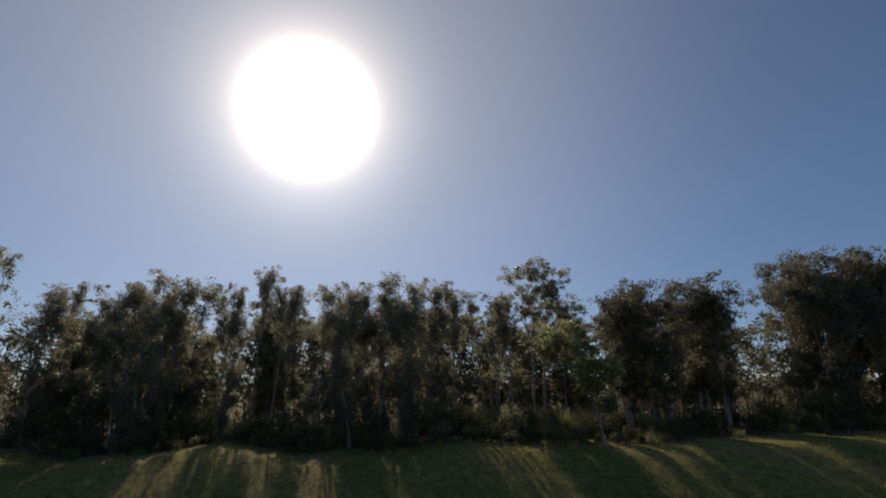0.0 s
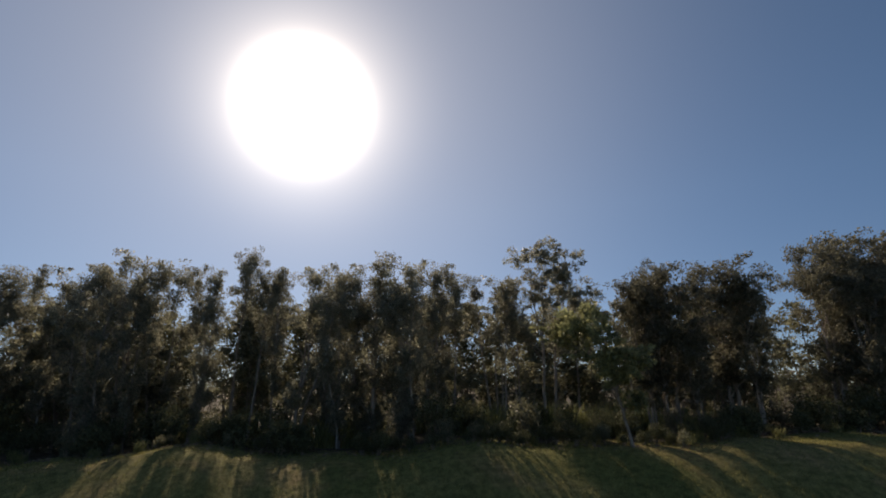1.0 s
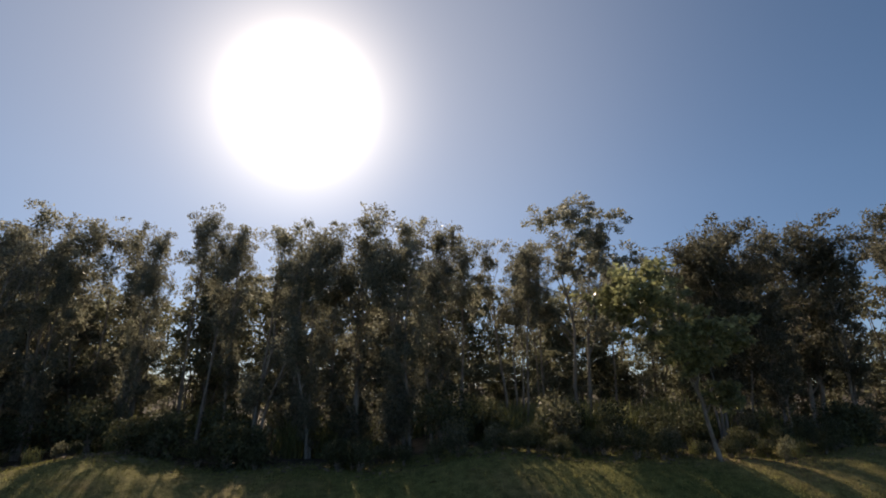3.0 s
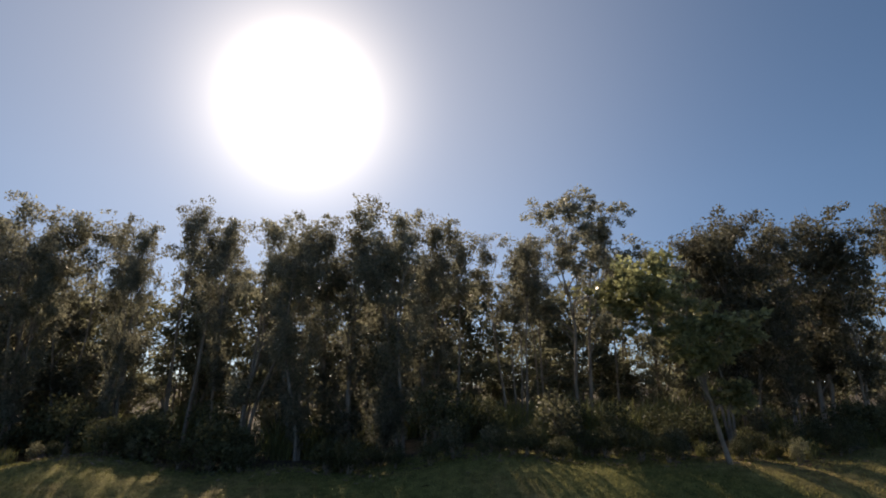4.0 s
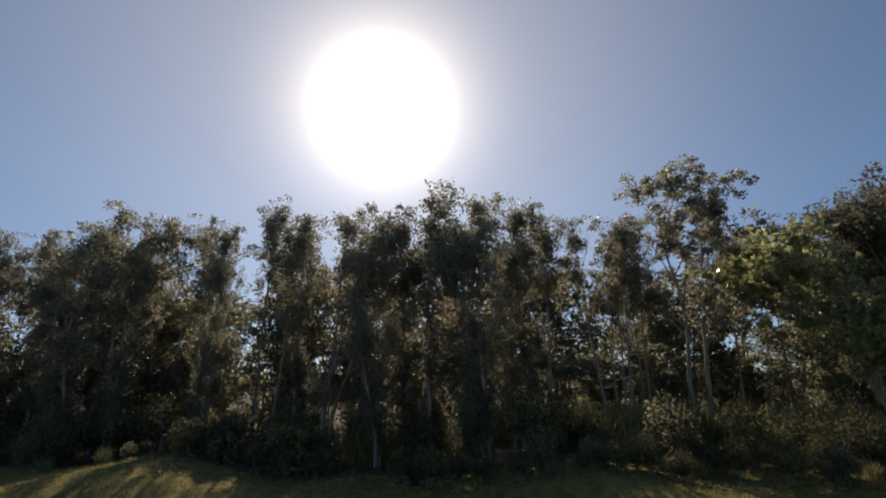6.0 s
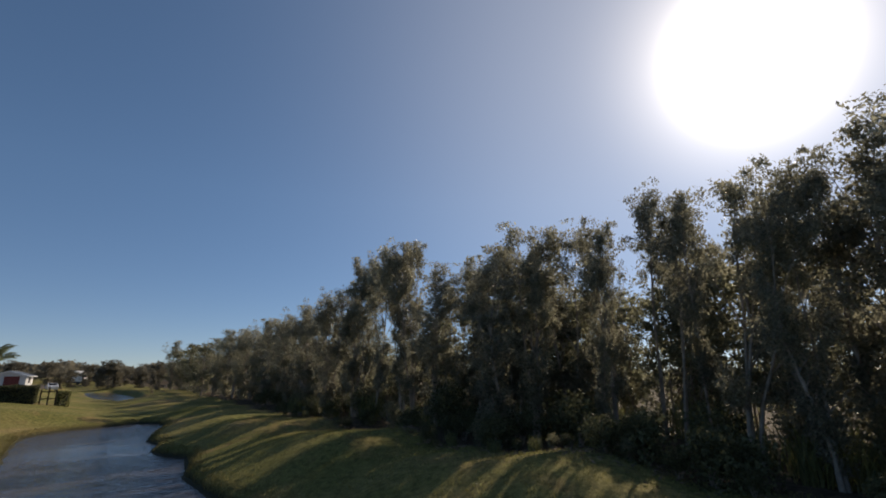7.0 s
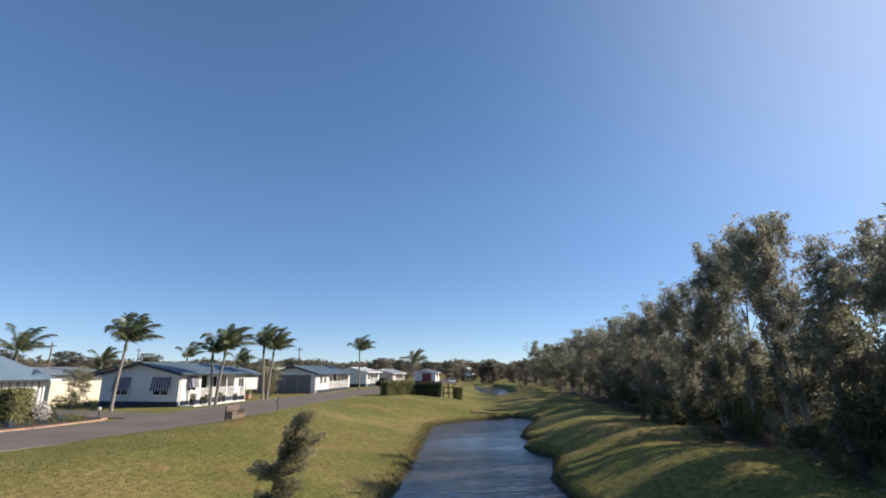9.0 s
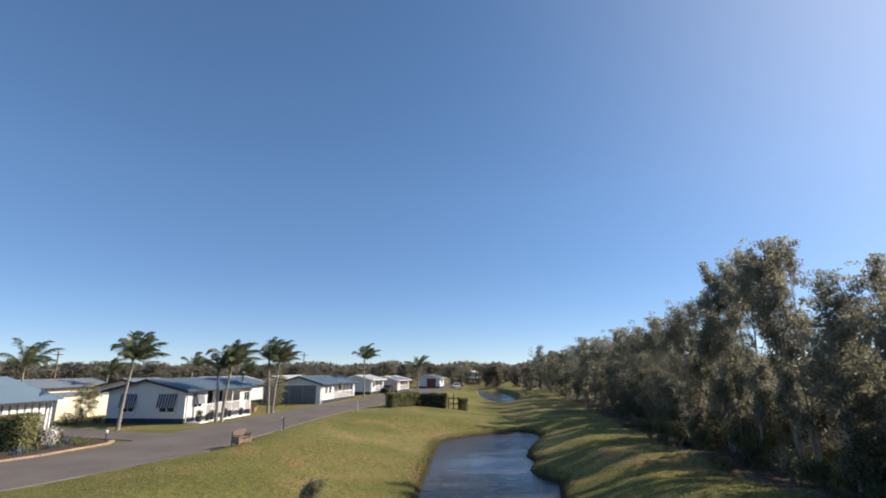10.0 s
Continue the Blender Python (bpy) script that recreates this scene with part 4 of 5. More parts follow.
def build_bank_grass():
    """Long grass along the water's edge."""
    rng = np.random.default_rng(18)
    n = 20000
    x = rng.uniform(-50, -8, n)
    left = rng.uniform(0, 1, n) < 0.5
    d = np.abs(rng.normal(0, 0.35, n)) + 0.02
    y = np.where(left, curve(LEFT_BANK, x) - d - 0.02, curve(RIGHT_BANK, x) + d)
    tall = rng.uniform(0.06, 0.2, n)
    z = land(x, y)
    c = np.stack([x, y, z + tall * 0.4], axis=1)
    w = rng.normal(size=(n, 3)) * 0.3 + np.array([0, 0, 1])
    ob = new("bank_grass", leaf_mesh("bank_grass", c, w, tall, M["sedge"], rng, 0.11, corners=3))
    tagged(ob, "long unmown grass along the pond's edge", "grass", kind="stuff")


build_bank_grass()


def build_turf():
    """Standing blades of grass on the bank below the wood and on the lawn beside the pond."""
    rng = np.random.default_rng(28)
    n = 70000
    x = -34 + 54 * rng.uniform(0, 1, n)
    y = curve(RIGHT_BANK, x) + 0.3 + 6.2 * rng.uniform(0, 1, n) + np.maximum(0, -x - 12) * 0.1 * rng.uniform(0, 1, n)
    m = 50000
    x = np.concatenate([x, rng.uniform(-34, -12, m)])
    y = np.concatenate([y, rng.uniform(-4.5, 8.7, m)])
    tall = rng.uniform(0.035, 0.085, n + m)
    keep = road_distance(ROAD, x, y) > ROAD_HALF + 0.4
    x, y, tall = x[keep], y[keep], tall[keep]
    c = np.stack([x, y, land(x, y) + tall * 0.42], axis=1)
    w = rng.normal(size=(len(x), 3)) * 0.45 + np.array([0, 0, 1])
    ob = new("turf", leaf_mesh("turf", c, w, tall, M["blade"], rng, 0.26, corners=3))
    tagged(ob, "short green and straw-coloured blades of mown grass", "grass", kind="stuff")


build_turf()


# ---------------------------------------------------------------- distance
def build_far_woods():
    """Low wooded country all round the horizon."""
    rng = np.random.default_rng(77)
    cs, ws, ss = [], [], []
    for k in range(2600):
        a = rng.uniform(2.3, 4.6) if k < 2000 else rng.uniform(0, 2 * math.pi)
        d = 190 + 330 * rng.uniform(0, 1) ** 1.3
        x, y = -30 + d * math.cos(a), 10 + d * math.sin(a)
        tall = (3.6 + d * 0.0165) * rng.uniform(0.82, 1.05) * (1 + 0.12 * math.sin(a * 37) + 0.08 * math.sin(a * 83 + 1))
        n = 32
        v = rng.normal(size=(n, 3))
        v *= rng.uniform(0.3, 1, (n, 1)) ** 0.4 / np.linalg.norm(v, axis=1, keepdims=True)
        v = v * np.array([4.2, 4.2, tall * 0.42]) + np.array([x, y, tall * 0.58])
        cs.append(v), ws.append(rng.normal(size=(n, 3)) * np.array([1, 1, 0.5])), ss.append(rng.uniform(1.0, 2.2, n))
    ob = new("far_woods", leaf_mesh("far_woods", np.concatenate(cs), np.concatenate(ws), np.concatenate(ss), M["leaf_hazed"], rng, 0.95, corners=3))
    tagged(ob, "wooded skyline in the distance, haze put into its lightened leaf colour", "woods", kind="stuff")


build_far_woods()
rng = random.Random(23)
for k in range(26):
    x, y = rng.uniform(-190, -70), rng.uniform(-95, -22)
    plant(rng.choice(FAR_TREE), x, y, rng.uniform(4.6, 6.6), rng.uniform(1.2, 1.7), rng.uniform(0, 360), label="olive-green garden tree behind the houses", group="trees behind the houses")
for k in range(36):
    x, y = rng.uniform(-200, -136), rng.uniform(-22, 46)
    plant(rng.choice(FAR_TREE), x, y, rng.uniform(3.6, 6.4), rng.uniform(1.2, 1.9), rng.uniform(0, 360), label="grey-green bushland tree beyond the far pond", group="bushland beyond the ponds")
for x, y, t, w in ((-94, 25.0, 3.6, 0.6), (-112, 28.5, 5.5, 1.2), (-140, 24, 5.0, 1.3), (-140, 12, 5.2, 1.2)):
    plant(rng.choice(FAR_TREE), x, y, t, w, rng.uniform(0, 360), label="dark tree beside the far pond", group="bushland beyond the ponds")
drop(*FAR_TREE)


# ---------------------------------------------------------------- palms
def make_palm(seed, tall, lean, fronds, reach, label):
    """A feather palm: ringed trunk, green crownshaft, arching fronds blown one way."""
    rng = np.random.default_rng(seed)
    root = thing("palm_tree", Matrix(), label, "palm", "palms along the road")
    verts, faces = [], []
    pts, radii = [], []
    n = 18
    for k in range(n + 1):
        f = k / n
        pts.append((lean[0] * f ** 1.6, lean[1] * f ** 1.6, tall * f - 0.1 * (k == 0)))
        radii.append((0.145 - 0.055 * f) * (1.25 if k == 0 else 1.0) * (1.06 if k % 2 else 0.97))
    tube(verts, faces, pts, radii, 9)
    part_mesh("trunk", mesh_from("trunk", verts, faces, M["palm_bark"], True), root)
    head = Vector(pts[-1])
    verts, faces = [], []
    tube(verts, faces, [head - Vector((0, 0, 0.1)), head + Vector((0, 0, 0.25)), head + Vector((0, 0, 0.6))], [0.12, 0.13, 0.06], 9)
    part_mesh("crownshaft", mesh_from("crownshaft", verts, faces, M["frond"], True), root)
    for k in range(fronds):
        side = 2 * math.pi * k / fronds + rng.uniform(-0.3, 0.3)
        rise = 0.48 + 1.08 * ((k * 0.618) % 1.0)
        length = reach * rng.uniform(0.88, 1.18)
        way = Vector((math.cos(side) * math.cos(rise), math.sin(side) * math.cos(rise), math.sin(rise)))
        way += Vector((0.0, 0.14, 0.10))
        p = head + Vector((0, 0, 0.5))
        spine = []
        steps = 9
        for q in range(steps + 1):
            spine.append(p.copy())
            p = p + way.normalized() * length / steps
            way = way + Vector((0.01, 0.05, -0.04 - 0.031 * q))
        verts, faces = [], []
        tube(verts, faces, spine, [0.022 * (1 - 0.85 * q / steps) + 0.003 for q in range(steps + 1)], 4)
        for q in range(44):
            f = 0.10 + 0.90 * q / 44
            i = min(int(f * steps), steps - 1)
            base = spine[i].lerp(spine[i + 1], f * steps - i)
            fwd = (spine[i + 1] - spine[i]).normalized()
            across = fwd.cross(Vector((0, 0, 1)))
            across = across.normalized() if across.length > 0.05 else Vector((1, 0, 0))
            ll = reach * 0.275 * math.sin(math.pi * (0.18 + 0.78 * f)) * rng.uniform(0.85, 1.1)
            for s in (-1, 1):
                d = (across * s * 0.6 + fwd * 0.7 + Vector((0, 0.26, -0.38 + 0.25 * rng.uniform(-1, 1)))).normalized()
                tip = base + d * ll + Vector((0, 0.04, -0.18 * ll))
                mid = base + d * ll * 0.5
                w = fwd * 0.030
                b = len(verts)
                verts += [base - w, base + w, mid + w * 1.2, tip, mid - w * 1.2]
                faces.append((b, b + 1, b + 2, b + 3, b + 4))
        part_mesh("frond", mesh_from("frond", [tuple(v) for v in verts], faces, M["frond"]), root)
    return root


def set_palm(palm, x, y, turn=0.0):
    palm.matrix_basis = Matrix.Translation((x, y, height(x, y) - 0.02)) @ pose(0, 0, 0, 0, 0, turn)


set_palm(make_palm(61, 4.55, (0.0, 0.4), 13, 2.97, "tall leaning palm tree with wind-blown green fronds"), -39.3, -14.2)
set_palm(make_palm(62, 3.85, (0.0, -0.2), 11, 2.31, "upright young palm tree beside the road"), -44.8, -9.35)
set_palm(make_palm(63, 4.25, (0.1, 0.45), 13, 2.86, "leaning palm tree with wind-blown fronds by the road"), -45.0, -8.95)
set_palm(make_palm(64, 4.75, (0.0, -0.25), 13, 2.97, "upright palm tree growing in a pair"), -53.5, -8.0)
set_palm(make_palm(65, 4.5, (0.0, 0.35), 12, 2.86, "palm tree leaning away from its pair"), -54.1, -7.75)
set_palm(make_palm(66, 5.35, (0.0, -0.1), 13, 2.97, "single slender palm tree on the verge"), -79.2, -2.4)
set_palm(make_palm(67, 3.9, (0.0, 0.1), 12, 3.41, "palm tree beside the far houses"), -102.0, 4.5)
set_palm(make_palm(68, 4.3, (0.0, -0.2), 11, 3.52, "palm tree rising behind the blue roof"), -52.5, -33.4)
set_palm(make_palm(69, 3.2, (0.0, 0.1), 9, 2.42, "low palm tree behind the white house"), -62.0, -14.5)
set_palm(make_palm(70, 4.2, (0.0, 0.1), 9, 2.64, "palm tree behind the white house"), -72.0, -26.0)
set_palm(make_palm(71, 3.6, (0.0, 0.1), 9, 2.53, "palm tree behind the grey roofs"), -66.0, -34.0)


# ---------------------------------------------------------------- houses
def roof_sheet(x0, x1, y0, z0, y1, z1, rib=0.45, thick=0.05):
    """A sloping ribbed metal sheet from the line (y0, z0) up to (y1, z1), for x0 to x1."""
    bm = bmesh.new()
    n = max(2, int((x1 - x0) / rib))
    prof = []
    for k in range(n):
        a, b = x0 + (x1 - x0) * k / n, x0 + (x1 - x0) * (k + 1) / n
        w = b - a
        prof += [(a, 0.0), (a + w * 0.72, 0.0), (a + w * 0.8, 0.035), (a + w * 0.92, 0.035)]
    prof.append((x1, 0.0))
    low = [bm.verts.new((x, y0, z0 + h)) for x, h in prof]
    high = [bm.verts.new((x, y1, z1 + h)) for x, h in prof]
    low2 = [bm.verts.new((x, y0, z0 - thick)) for x, h in (prof[0], prof[-1])]
    high2 = [bm.verts.new((x, y1, z1 - thick)) for x, h in (prof[0], prof[-1])]
    for k in range(len(prof) - 1):
        bm.faces.new((low[k], low[k + 1], high[k + 1], high[k]))
    bm.faces.new((low2[0], low2[1], high2[1], high2[0]))
    bm.faces.new(low + low2[::-1])
    bm.faces.new((low[0], high[0], high2[0], low2[0]))
    bm.faces.new((low[-1], high[-1], high2[1], low2[1]))
    return bm


def gable_wall(x0, x1, y0, y1, z0, z1, apex):
    """An end wall with a gable, x0 to x1 thick."""
    bm = bmesh.new()
    ym = (y0 + y1) / 2
    ring = [(y0, z0), (y1, z0), (y1, z1), (ym, apex), (y0, z1)]
    a = [bm.verts.new((x0, y, z)) for y, z in ring]
    b = [bm.verts.new((x1, y, z)) for y, z in ring]
    bm.faces.new(a)
    bm.faces.new(b[::-1])
    for k in range(5):
        bm.faces.new((a[k], a[(k + 1) % 5], b[(k + 1) % 5], b[k]))
    return bm


def window(house, m, w, h, awning=False, frame="white_trim"):
    """A window with its outer face in the plane y = 0, facing -y, placed by m."""
    win = new("window")
    win.parent = house
    win.matrix_local = m
    bm = bmesh.new()
    for x0, z0, x1, z1 in ((-w / 2, 0, w / 2, 0.06), (-w / 2, h - 0.06, w / 2, h), (-w / 2, 0.06, -w / 2 + 0.06, h - 0.06), (w / 2 - 0.06, 0.06, w / 2, h - 0.06), (-0.025, 0.06, 0.025, h - 0.06)):
        box(x0, -0.05, z0, x1, 0.03, z1, bm=bm)
    part("window_frame", bm, M[frame], win)
    for s in (-1, 1):
        part("pane", box(min(0, s * (w / 2 - 0.06)) + 0.026 * (s > 0), -0.012, 0.06, max(0, s * (w / 2 - 0.06)) - 0.026 * (s < 0), 0.012, h - 0.06), M["glass"], win)
    part("window_sill", box(-w / 2 - 0.06, -0.1, -0.06, w / 2 + 0.06, 0.03, -0.003), M[frame], win)
    if awning:
        stripes = 13
        for k in range(stripes):
            bm = bmesh.new()
            a, b = -w / 2 - 0.1 + (w + 0.2) * k / stripes, -w / 2 - 0.1 + (w + 0.2) * (k + 1) / stripes
            top, drop_z, out = h + 0.1, h * 0.28, 0.27
            q = [bm.verts.new(c) for c in ((a, -0.055, top), (b, -0.055, top), (b, -out, drop_z), (a, -out, drop_z), (a, -0.055, top - 0.02), (b, -0.055, top - 0.02), (b, -out, drop_z - 0.02), (a, -out, drop_z - 0.02))]
            for f in ((0, 1, 2, 3), (7, 6, 5, 4), (0, 4, 5, 1), (1, 5, 6, 2), (2, 6, 7, 3), (3, 7, 4, 0)):
                bm.faces.new([q[i] for i in f])
            part("awning_stripe", bm, M["stripe" if k % 2 == 0 else "canvas"], win)
        for s in (-1, 1):
            x = s * (w / 2 + 0.08)
            bm = bmesh.new()
            box(x - 0.012, -0.25, h * 0.34 - 0.015, x + 0.012, -0.04, h * 0.34 + 0.005, bm=bm)
            part("awning_arm", bm, M["white_trim"], win)
    return win


def gable_house(x, y, turn, length, width, eave, apex, label, roof="roof", wall="white", end_windows=(), front=(), skirt=0.42, barge="barge", porch=None, end_wall=True, overhang=0.45):
    """A long single-storey home. Local x runs along it away from its near end, y from its front to its back."""
    z = height(x, y)
    h = thing("house", Matrix.Translation((x, y, max(z, 0.0))) @ pose(0, 0, 0, 0, 0, turn), label, "house", "homes along the road")
    t = 0.14
    part("skirting", box(0.03, 0.03, -0.1, length - 0.03, width - 0.03, skirt), M["navy"], h, "dark navy skirting below the walls")
    part("wall", gable_wall(0, t, 0, width, skirt, eave, apex), M[wall], h)
    part("wall", gable_wall(length - t, length, 0, width, skirt, eave, apex), M[wall], h)
    p0, p1 = porch if porch else (None, None)
    if porch:
        part("wall", box(t, 0, skirt, p0, t, eave), M[wall], h)
        part("wall", box(p1, 0, skirt, length - t, t, eave), M[wall], h)
        part("wall", box(p0, 1.6, skirt, p1, 1.6 + t, eave), M[wall], h)
        part("wall", box(p0 - t, t, skirt, p0, 1.6, eave), M[wall], h)
        part("wall", box(p1, t, skirt, p1 + t, 1.6, eave), M[wall], h)
        part("porch_floor", box(p0, 0.02, skirt - 0.02, p1, 1.6, skirt + 0.06), M["concrete"], h)
        n = max(2, round((p1 - p0) / 1.5))
        for k in range(n + 1):
            px = p0 + 0.05 + (p1 - p0 - 0.1) * k / n
            part("porch_post", box(px - 0.05, 0.02, skirt + 0.06, px + 0.05, 0.12, eave, 0.008), M["white_trim"], h)
        part("handrail", box(p0 + 0.1, 0.04, skirt + 0.92, p1 - 0.1, 0.1, skirt + 0.98), M["white_trim"], h)
        count = int((p1 - p0 - 0.2) / 0.14)
        for k in range(count):
            px = p0 + 0.14 + 0.14 * k
            part("baluster", box(px, 0.055, skirt + 0.14, px + 0.045, 0.085, skirt + 0.92), M["white_trim"], h)
        part("bottom_rail", box(p0 + 0.1, 0.045, skirt + 0.1, p1 - 0.1, 0.095, skirt + 0.14), M["white_trim"], h)
        part("soffit", box(p0, 0.02, eave - 0.06, p1, 1.6, eave - 0.01), M["white_trim"], h)
        window(h, Matrix.Translation((p0 + 1.2, 1.6, skirt + 0.9)), 1.1, 1.1)
        d = part("door", box(p0 + 2.4, 1.54, skirt + 0.06, p0 + 3.3, 1.598, skirt + 2.05), M["dark"], h, "dark screen door")
        part("handle", box(p0 + 3.18, 1.49, skirt + 0.98, p0 + 3.22, 1.54, skirt + 1.12), M["steel"], d)
        if p1 - p0 > 5:
            window(h, Matrix.Translation((p1 - 1.3, 1.6, skirt + 0.9)), 1.3, 1.1)
    else:
        part("wall", box(t, 0, skirt, length - t, t, eave), M[wall], h)
    part("wall", box(t, width - t, skirt, length - t, width, eave), M[wall], h)
    ym, slope = width / 2, (apex - eave) / (width / 2)
    lo = eave - slope * overhang
    part("roof", roof_sheet(-0.35, length + 0.35, -overhang, lo + 0.06, ym, apex + 0.06), M[roof], h)
    part("roof", roof_sheet(-0.35, length + 0.35, width + overhang, lo + 0.06, ym, apex + 0.06), M[roof], h)
    part("ridge_cap", box(-0.37, ym - 0.16, apex + 0.05, length + 0.37, ym + 0.16, apex + 0.11, 0.02), M[roof], h)
    for x0 in (-0.40, length + 0.352):
        for s in (0, 1):
            bm = bmesh.new()
            y0 = -overhang if s == 0 else width + overhang
            v = [bm.verts.new(c) for c in ((x0, y0, lo - 0.12), (x0, y0, lo + 0.09), (x0, ym, apex + 0.09), (x0, ym, apex - 0.12), (x0 + 0.045, y0, lo - 0.12), (x0 + 0.045, y0, lo + 0.09), (x0 + 0.045, ym, apex + 0.09), (x0 + 0.045, ym, apex - 0.12))]
            for f in ((0, 1, 2, 3), (7, 6, 5, 4), (0, 4, 5, 1), (1, 5, 6, 2), (2, 6, 7, 3), (3, 7, 4, 0)):
                bm.faces.new([v[i] for i in f])
            part("barge_board", bm, M[barge], h)
    for y0 in (-overhang - 0.11, width + overhang + 0.002):
        part("gutter", box(-0.35, y0, lo - 0.06, length + 0.35, y0 + 0.105, lo + 0.05, 0.02), M["barge"] if barge == "barge" else M["white_trim"], h)
    for yy, zz, w, hh, aw in end_windows:
        window(h, Matrix.Translation((0, yy, zz)) @ pose(0, 0, 0, 0, 0, -90), w, hh, aw)
    for xx, zz, w, hh, aw in front:
        window(h, Matrix.Translation((xx, 0, zz)), w, hh, aw)
    part("downpipe", box(0.2, -0.07, 0.05, 0.28, -0.005, eave - 0.1), M["white_trim"], h)
    return h


HOUSE = gable_house(-43.1, -11.3, 173, 10.8, 7.2, 2.7, 3.54, "white weatherboard home with navy skirting, blue roof and striped awnings",
                    end_windows=((1.6, 0.9, 1.45, 1.4, True), (5.2, 0.9, 1.25, 1.4, True)), front=((1.7, 1.2, 1.2, 1.1, True), (9.8, 1.3, 1.0, 0.9, False)), porch=(3.0, 8.7))
gable_house(-66.6, -5.9, 170, 12.2, 6.3, 2.55, 3.45, "white home with a dark mesh carport end and blue roof", end_windows=(), front=((1.6, 1.2, 0.8, 1.0, False), (2.9, 1.2, 0.8, 1.0, False)), porch=(4.2, 11.6))
gable_house(-87.2, -2.6, 166, 6.0, 5.6, 2.45, 3.12, "pale grey home with white roof and front porch", roof="roof_white", wall="white", barge="white_trim", front=((1.2, 1.1, 0.9, 1.0, False),), porch=(1.9, 5.5))
gable_house(-97.3, 0.9, 165, 6.6, 5.2, 2.35, 3.02, "pinkish home with pale roof and open porch", roof="roof_white", wall="pink", barge="white_trim", porch=(1.6, 6.2))
FAR_HOME = gable_house(-118.0, 8.6, 165, 3.8, 5.0, 2.35, 3.05, "far white home with grey roof and a dark red door", roof="roof_grey", barge="white_trim", front=((1.9, 1.0, 1.1, 1.1, False),))
gable_house(-57.0, -22.4, 173, 5.2, 7.4, 2.5, 3.4, "brownish home with grey roof behind the white one", roof="roof_grey", wall="pink")
gable_house(-52.0, -37.0, 173, 17.0, 7.4, 2.5, 3.3, "home with a grey sheet roof in the second row", roof="roof_grey", wall="cream")
gable_house(-62.5, -16.5, 173, 10.0, 7.4, 2.5, 3.4, "white home with blue roof in the second row", roof="roof")
gable_house(-74.0, -22.0, 173, 12.0, 7.4, 2.5, 3.3, "home with a pale roof in the second row", roof="roof_white")
gable_house(-86.0, -16.0, 173, 12.0, 7.4, 2.5, 3.3, "home with a pale roof in the third row", roof="roof_white")


part("garage_door", box(-0.05, 0.9, 0.05, -0.004, 3.1, 2.2), M["brick_red"], FAR_HOME, "dark red garage door")


gable_house(-205.0, 22.0, 165, 8.0, 5.0, 2.6, 3.8, "far pale home half hidden among trees", roof="roof_white", barge="white_trim")


def hip_house(x, y, turn, length, width, eave, apex, label):
    """A home with a hipped roof and ribbed white walls."""
    h = thing("house", Matrix.Translation((x, y, 0)) @ pose(0, 0, 0, 0, 0, turn), label, "house", "homes along the road")
    part("skirting", box(0.03, 0.03, -0.1, length - 0.03, width - 0.03, 0.35), M["navy"], h)
    part("wall", box(0, 0, 0.35, length, width, eave), M["roof_grey"], h)
    n = int(width / 0.28)
    for k in range(n):
        y0 = width * (k + 0.1) / n
        part("wall_rib", box(-0.09, y0, 0.36, -0.001, y0 + 0.15, eave - 0.02), M["white"], h)
    n = int(length / 0.5)
    for k in range(n):
        x0 = length * (k + 0.2) / n
        part("wall_rib", box(x0, -0.06, 0.36, x0 + 0.36, -0.001, eave - 0.02), M["white"], h)
    o, run = 0.5, 1.3
    corner = [(-o, -o), (length + o, -o), (length + o, width + o), (-o, width + o)]
    ridge = [(run, width / 2), (length - run, width / 2)]
    faces = ((corner[0], corner[1], ridge[1], ridge[0]), (corner[2], corner[3], ridge[0], ridge[1]), (corner[3], corner[0], ridge[0]), (corner[1], corner[2], ridge[1]))
    for f in faces:
        bm = bmesh.new()
        up = [bm.verts.new((p[0], p[1], apex if p in ridge else eave - 0.02)) for p in f]
        dn = [bm.verts.new((p[0], p[1], (apex if p in ridge else eave - 0.02) - 0.07)) for p in f]
        bm.faces.new(up)
        bm.faces.new(dn[::-1])
        for k in range(len(f)):
            bm.faces.new((up[k], dn[k], dn[(k + 1) % len(f)], up[(k + 1) % len(f)]))
        part("roof", bm, M["roof"], h)
    for k in range(4):
        a, b = corner[k], corner[(k + 1) % 4]
        bm = bmesh.new()
        x0, x1, y0, y1 = min(a[0], b[0]), max(a[0], b[0]), min(a[1], b[1]), max(a[1], b[1])
        if x1 - x0 < 0.01:
            box(x0 - (0.1 if x0 < 0 else 0), y0, eave - 0.17, x0 + (0 if x0 < 0 else 0.1), y1, eave - 0.04, bm=bm)
        else:
            box(x0, y0 - (0.1 if y0 < 0 else 0), eave - 0.17, x1, y0 + (0 if y0 < 0 else 0.1), eave - 0.04, bm=bm)
        part("gutter", bm, M["barge"], h)
    part("downpipe", box(length - 0.2, -0.16, 0.1, length - 0.1, -0.062, eave - 0.17), M["white_trim"], h)
    part("gutter_end", box(length - 0.3, -o - 0.2, eave - 0.2, length + o + 0.06, -o - 0.102, eave - 0.02, 0.02), M["white_trim"], h, "white gutter end at the corner")
    part("soffit", box(-o + 0.02, -o + 0.02, eave - 0.16, length + o - 0.02, width + o - 0.02, eave - 0.1), M["white_trim"], h)
    return h


hip_house(-25.5, -18.4, 173, 10.8, 5.2, 2.4, 4.0, "white ribbed home with a blue hipped sheet roof")

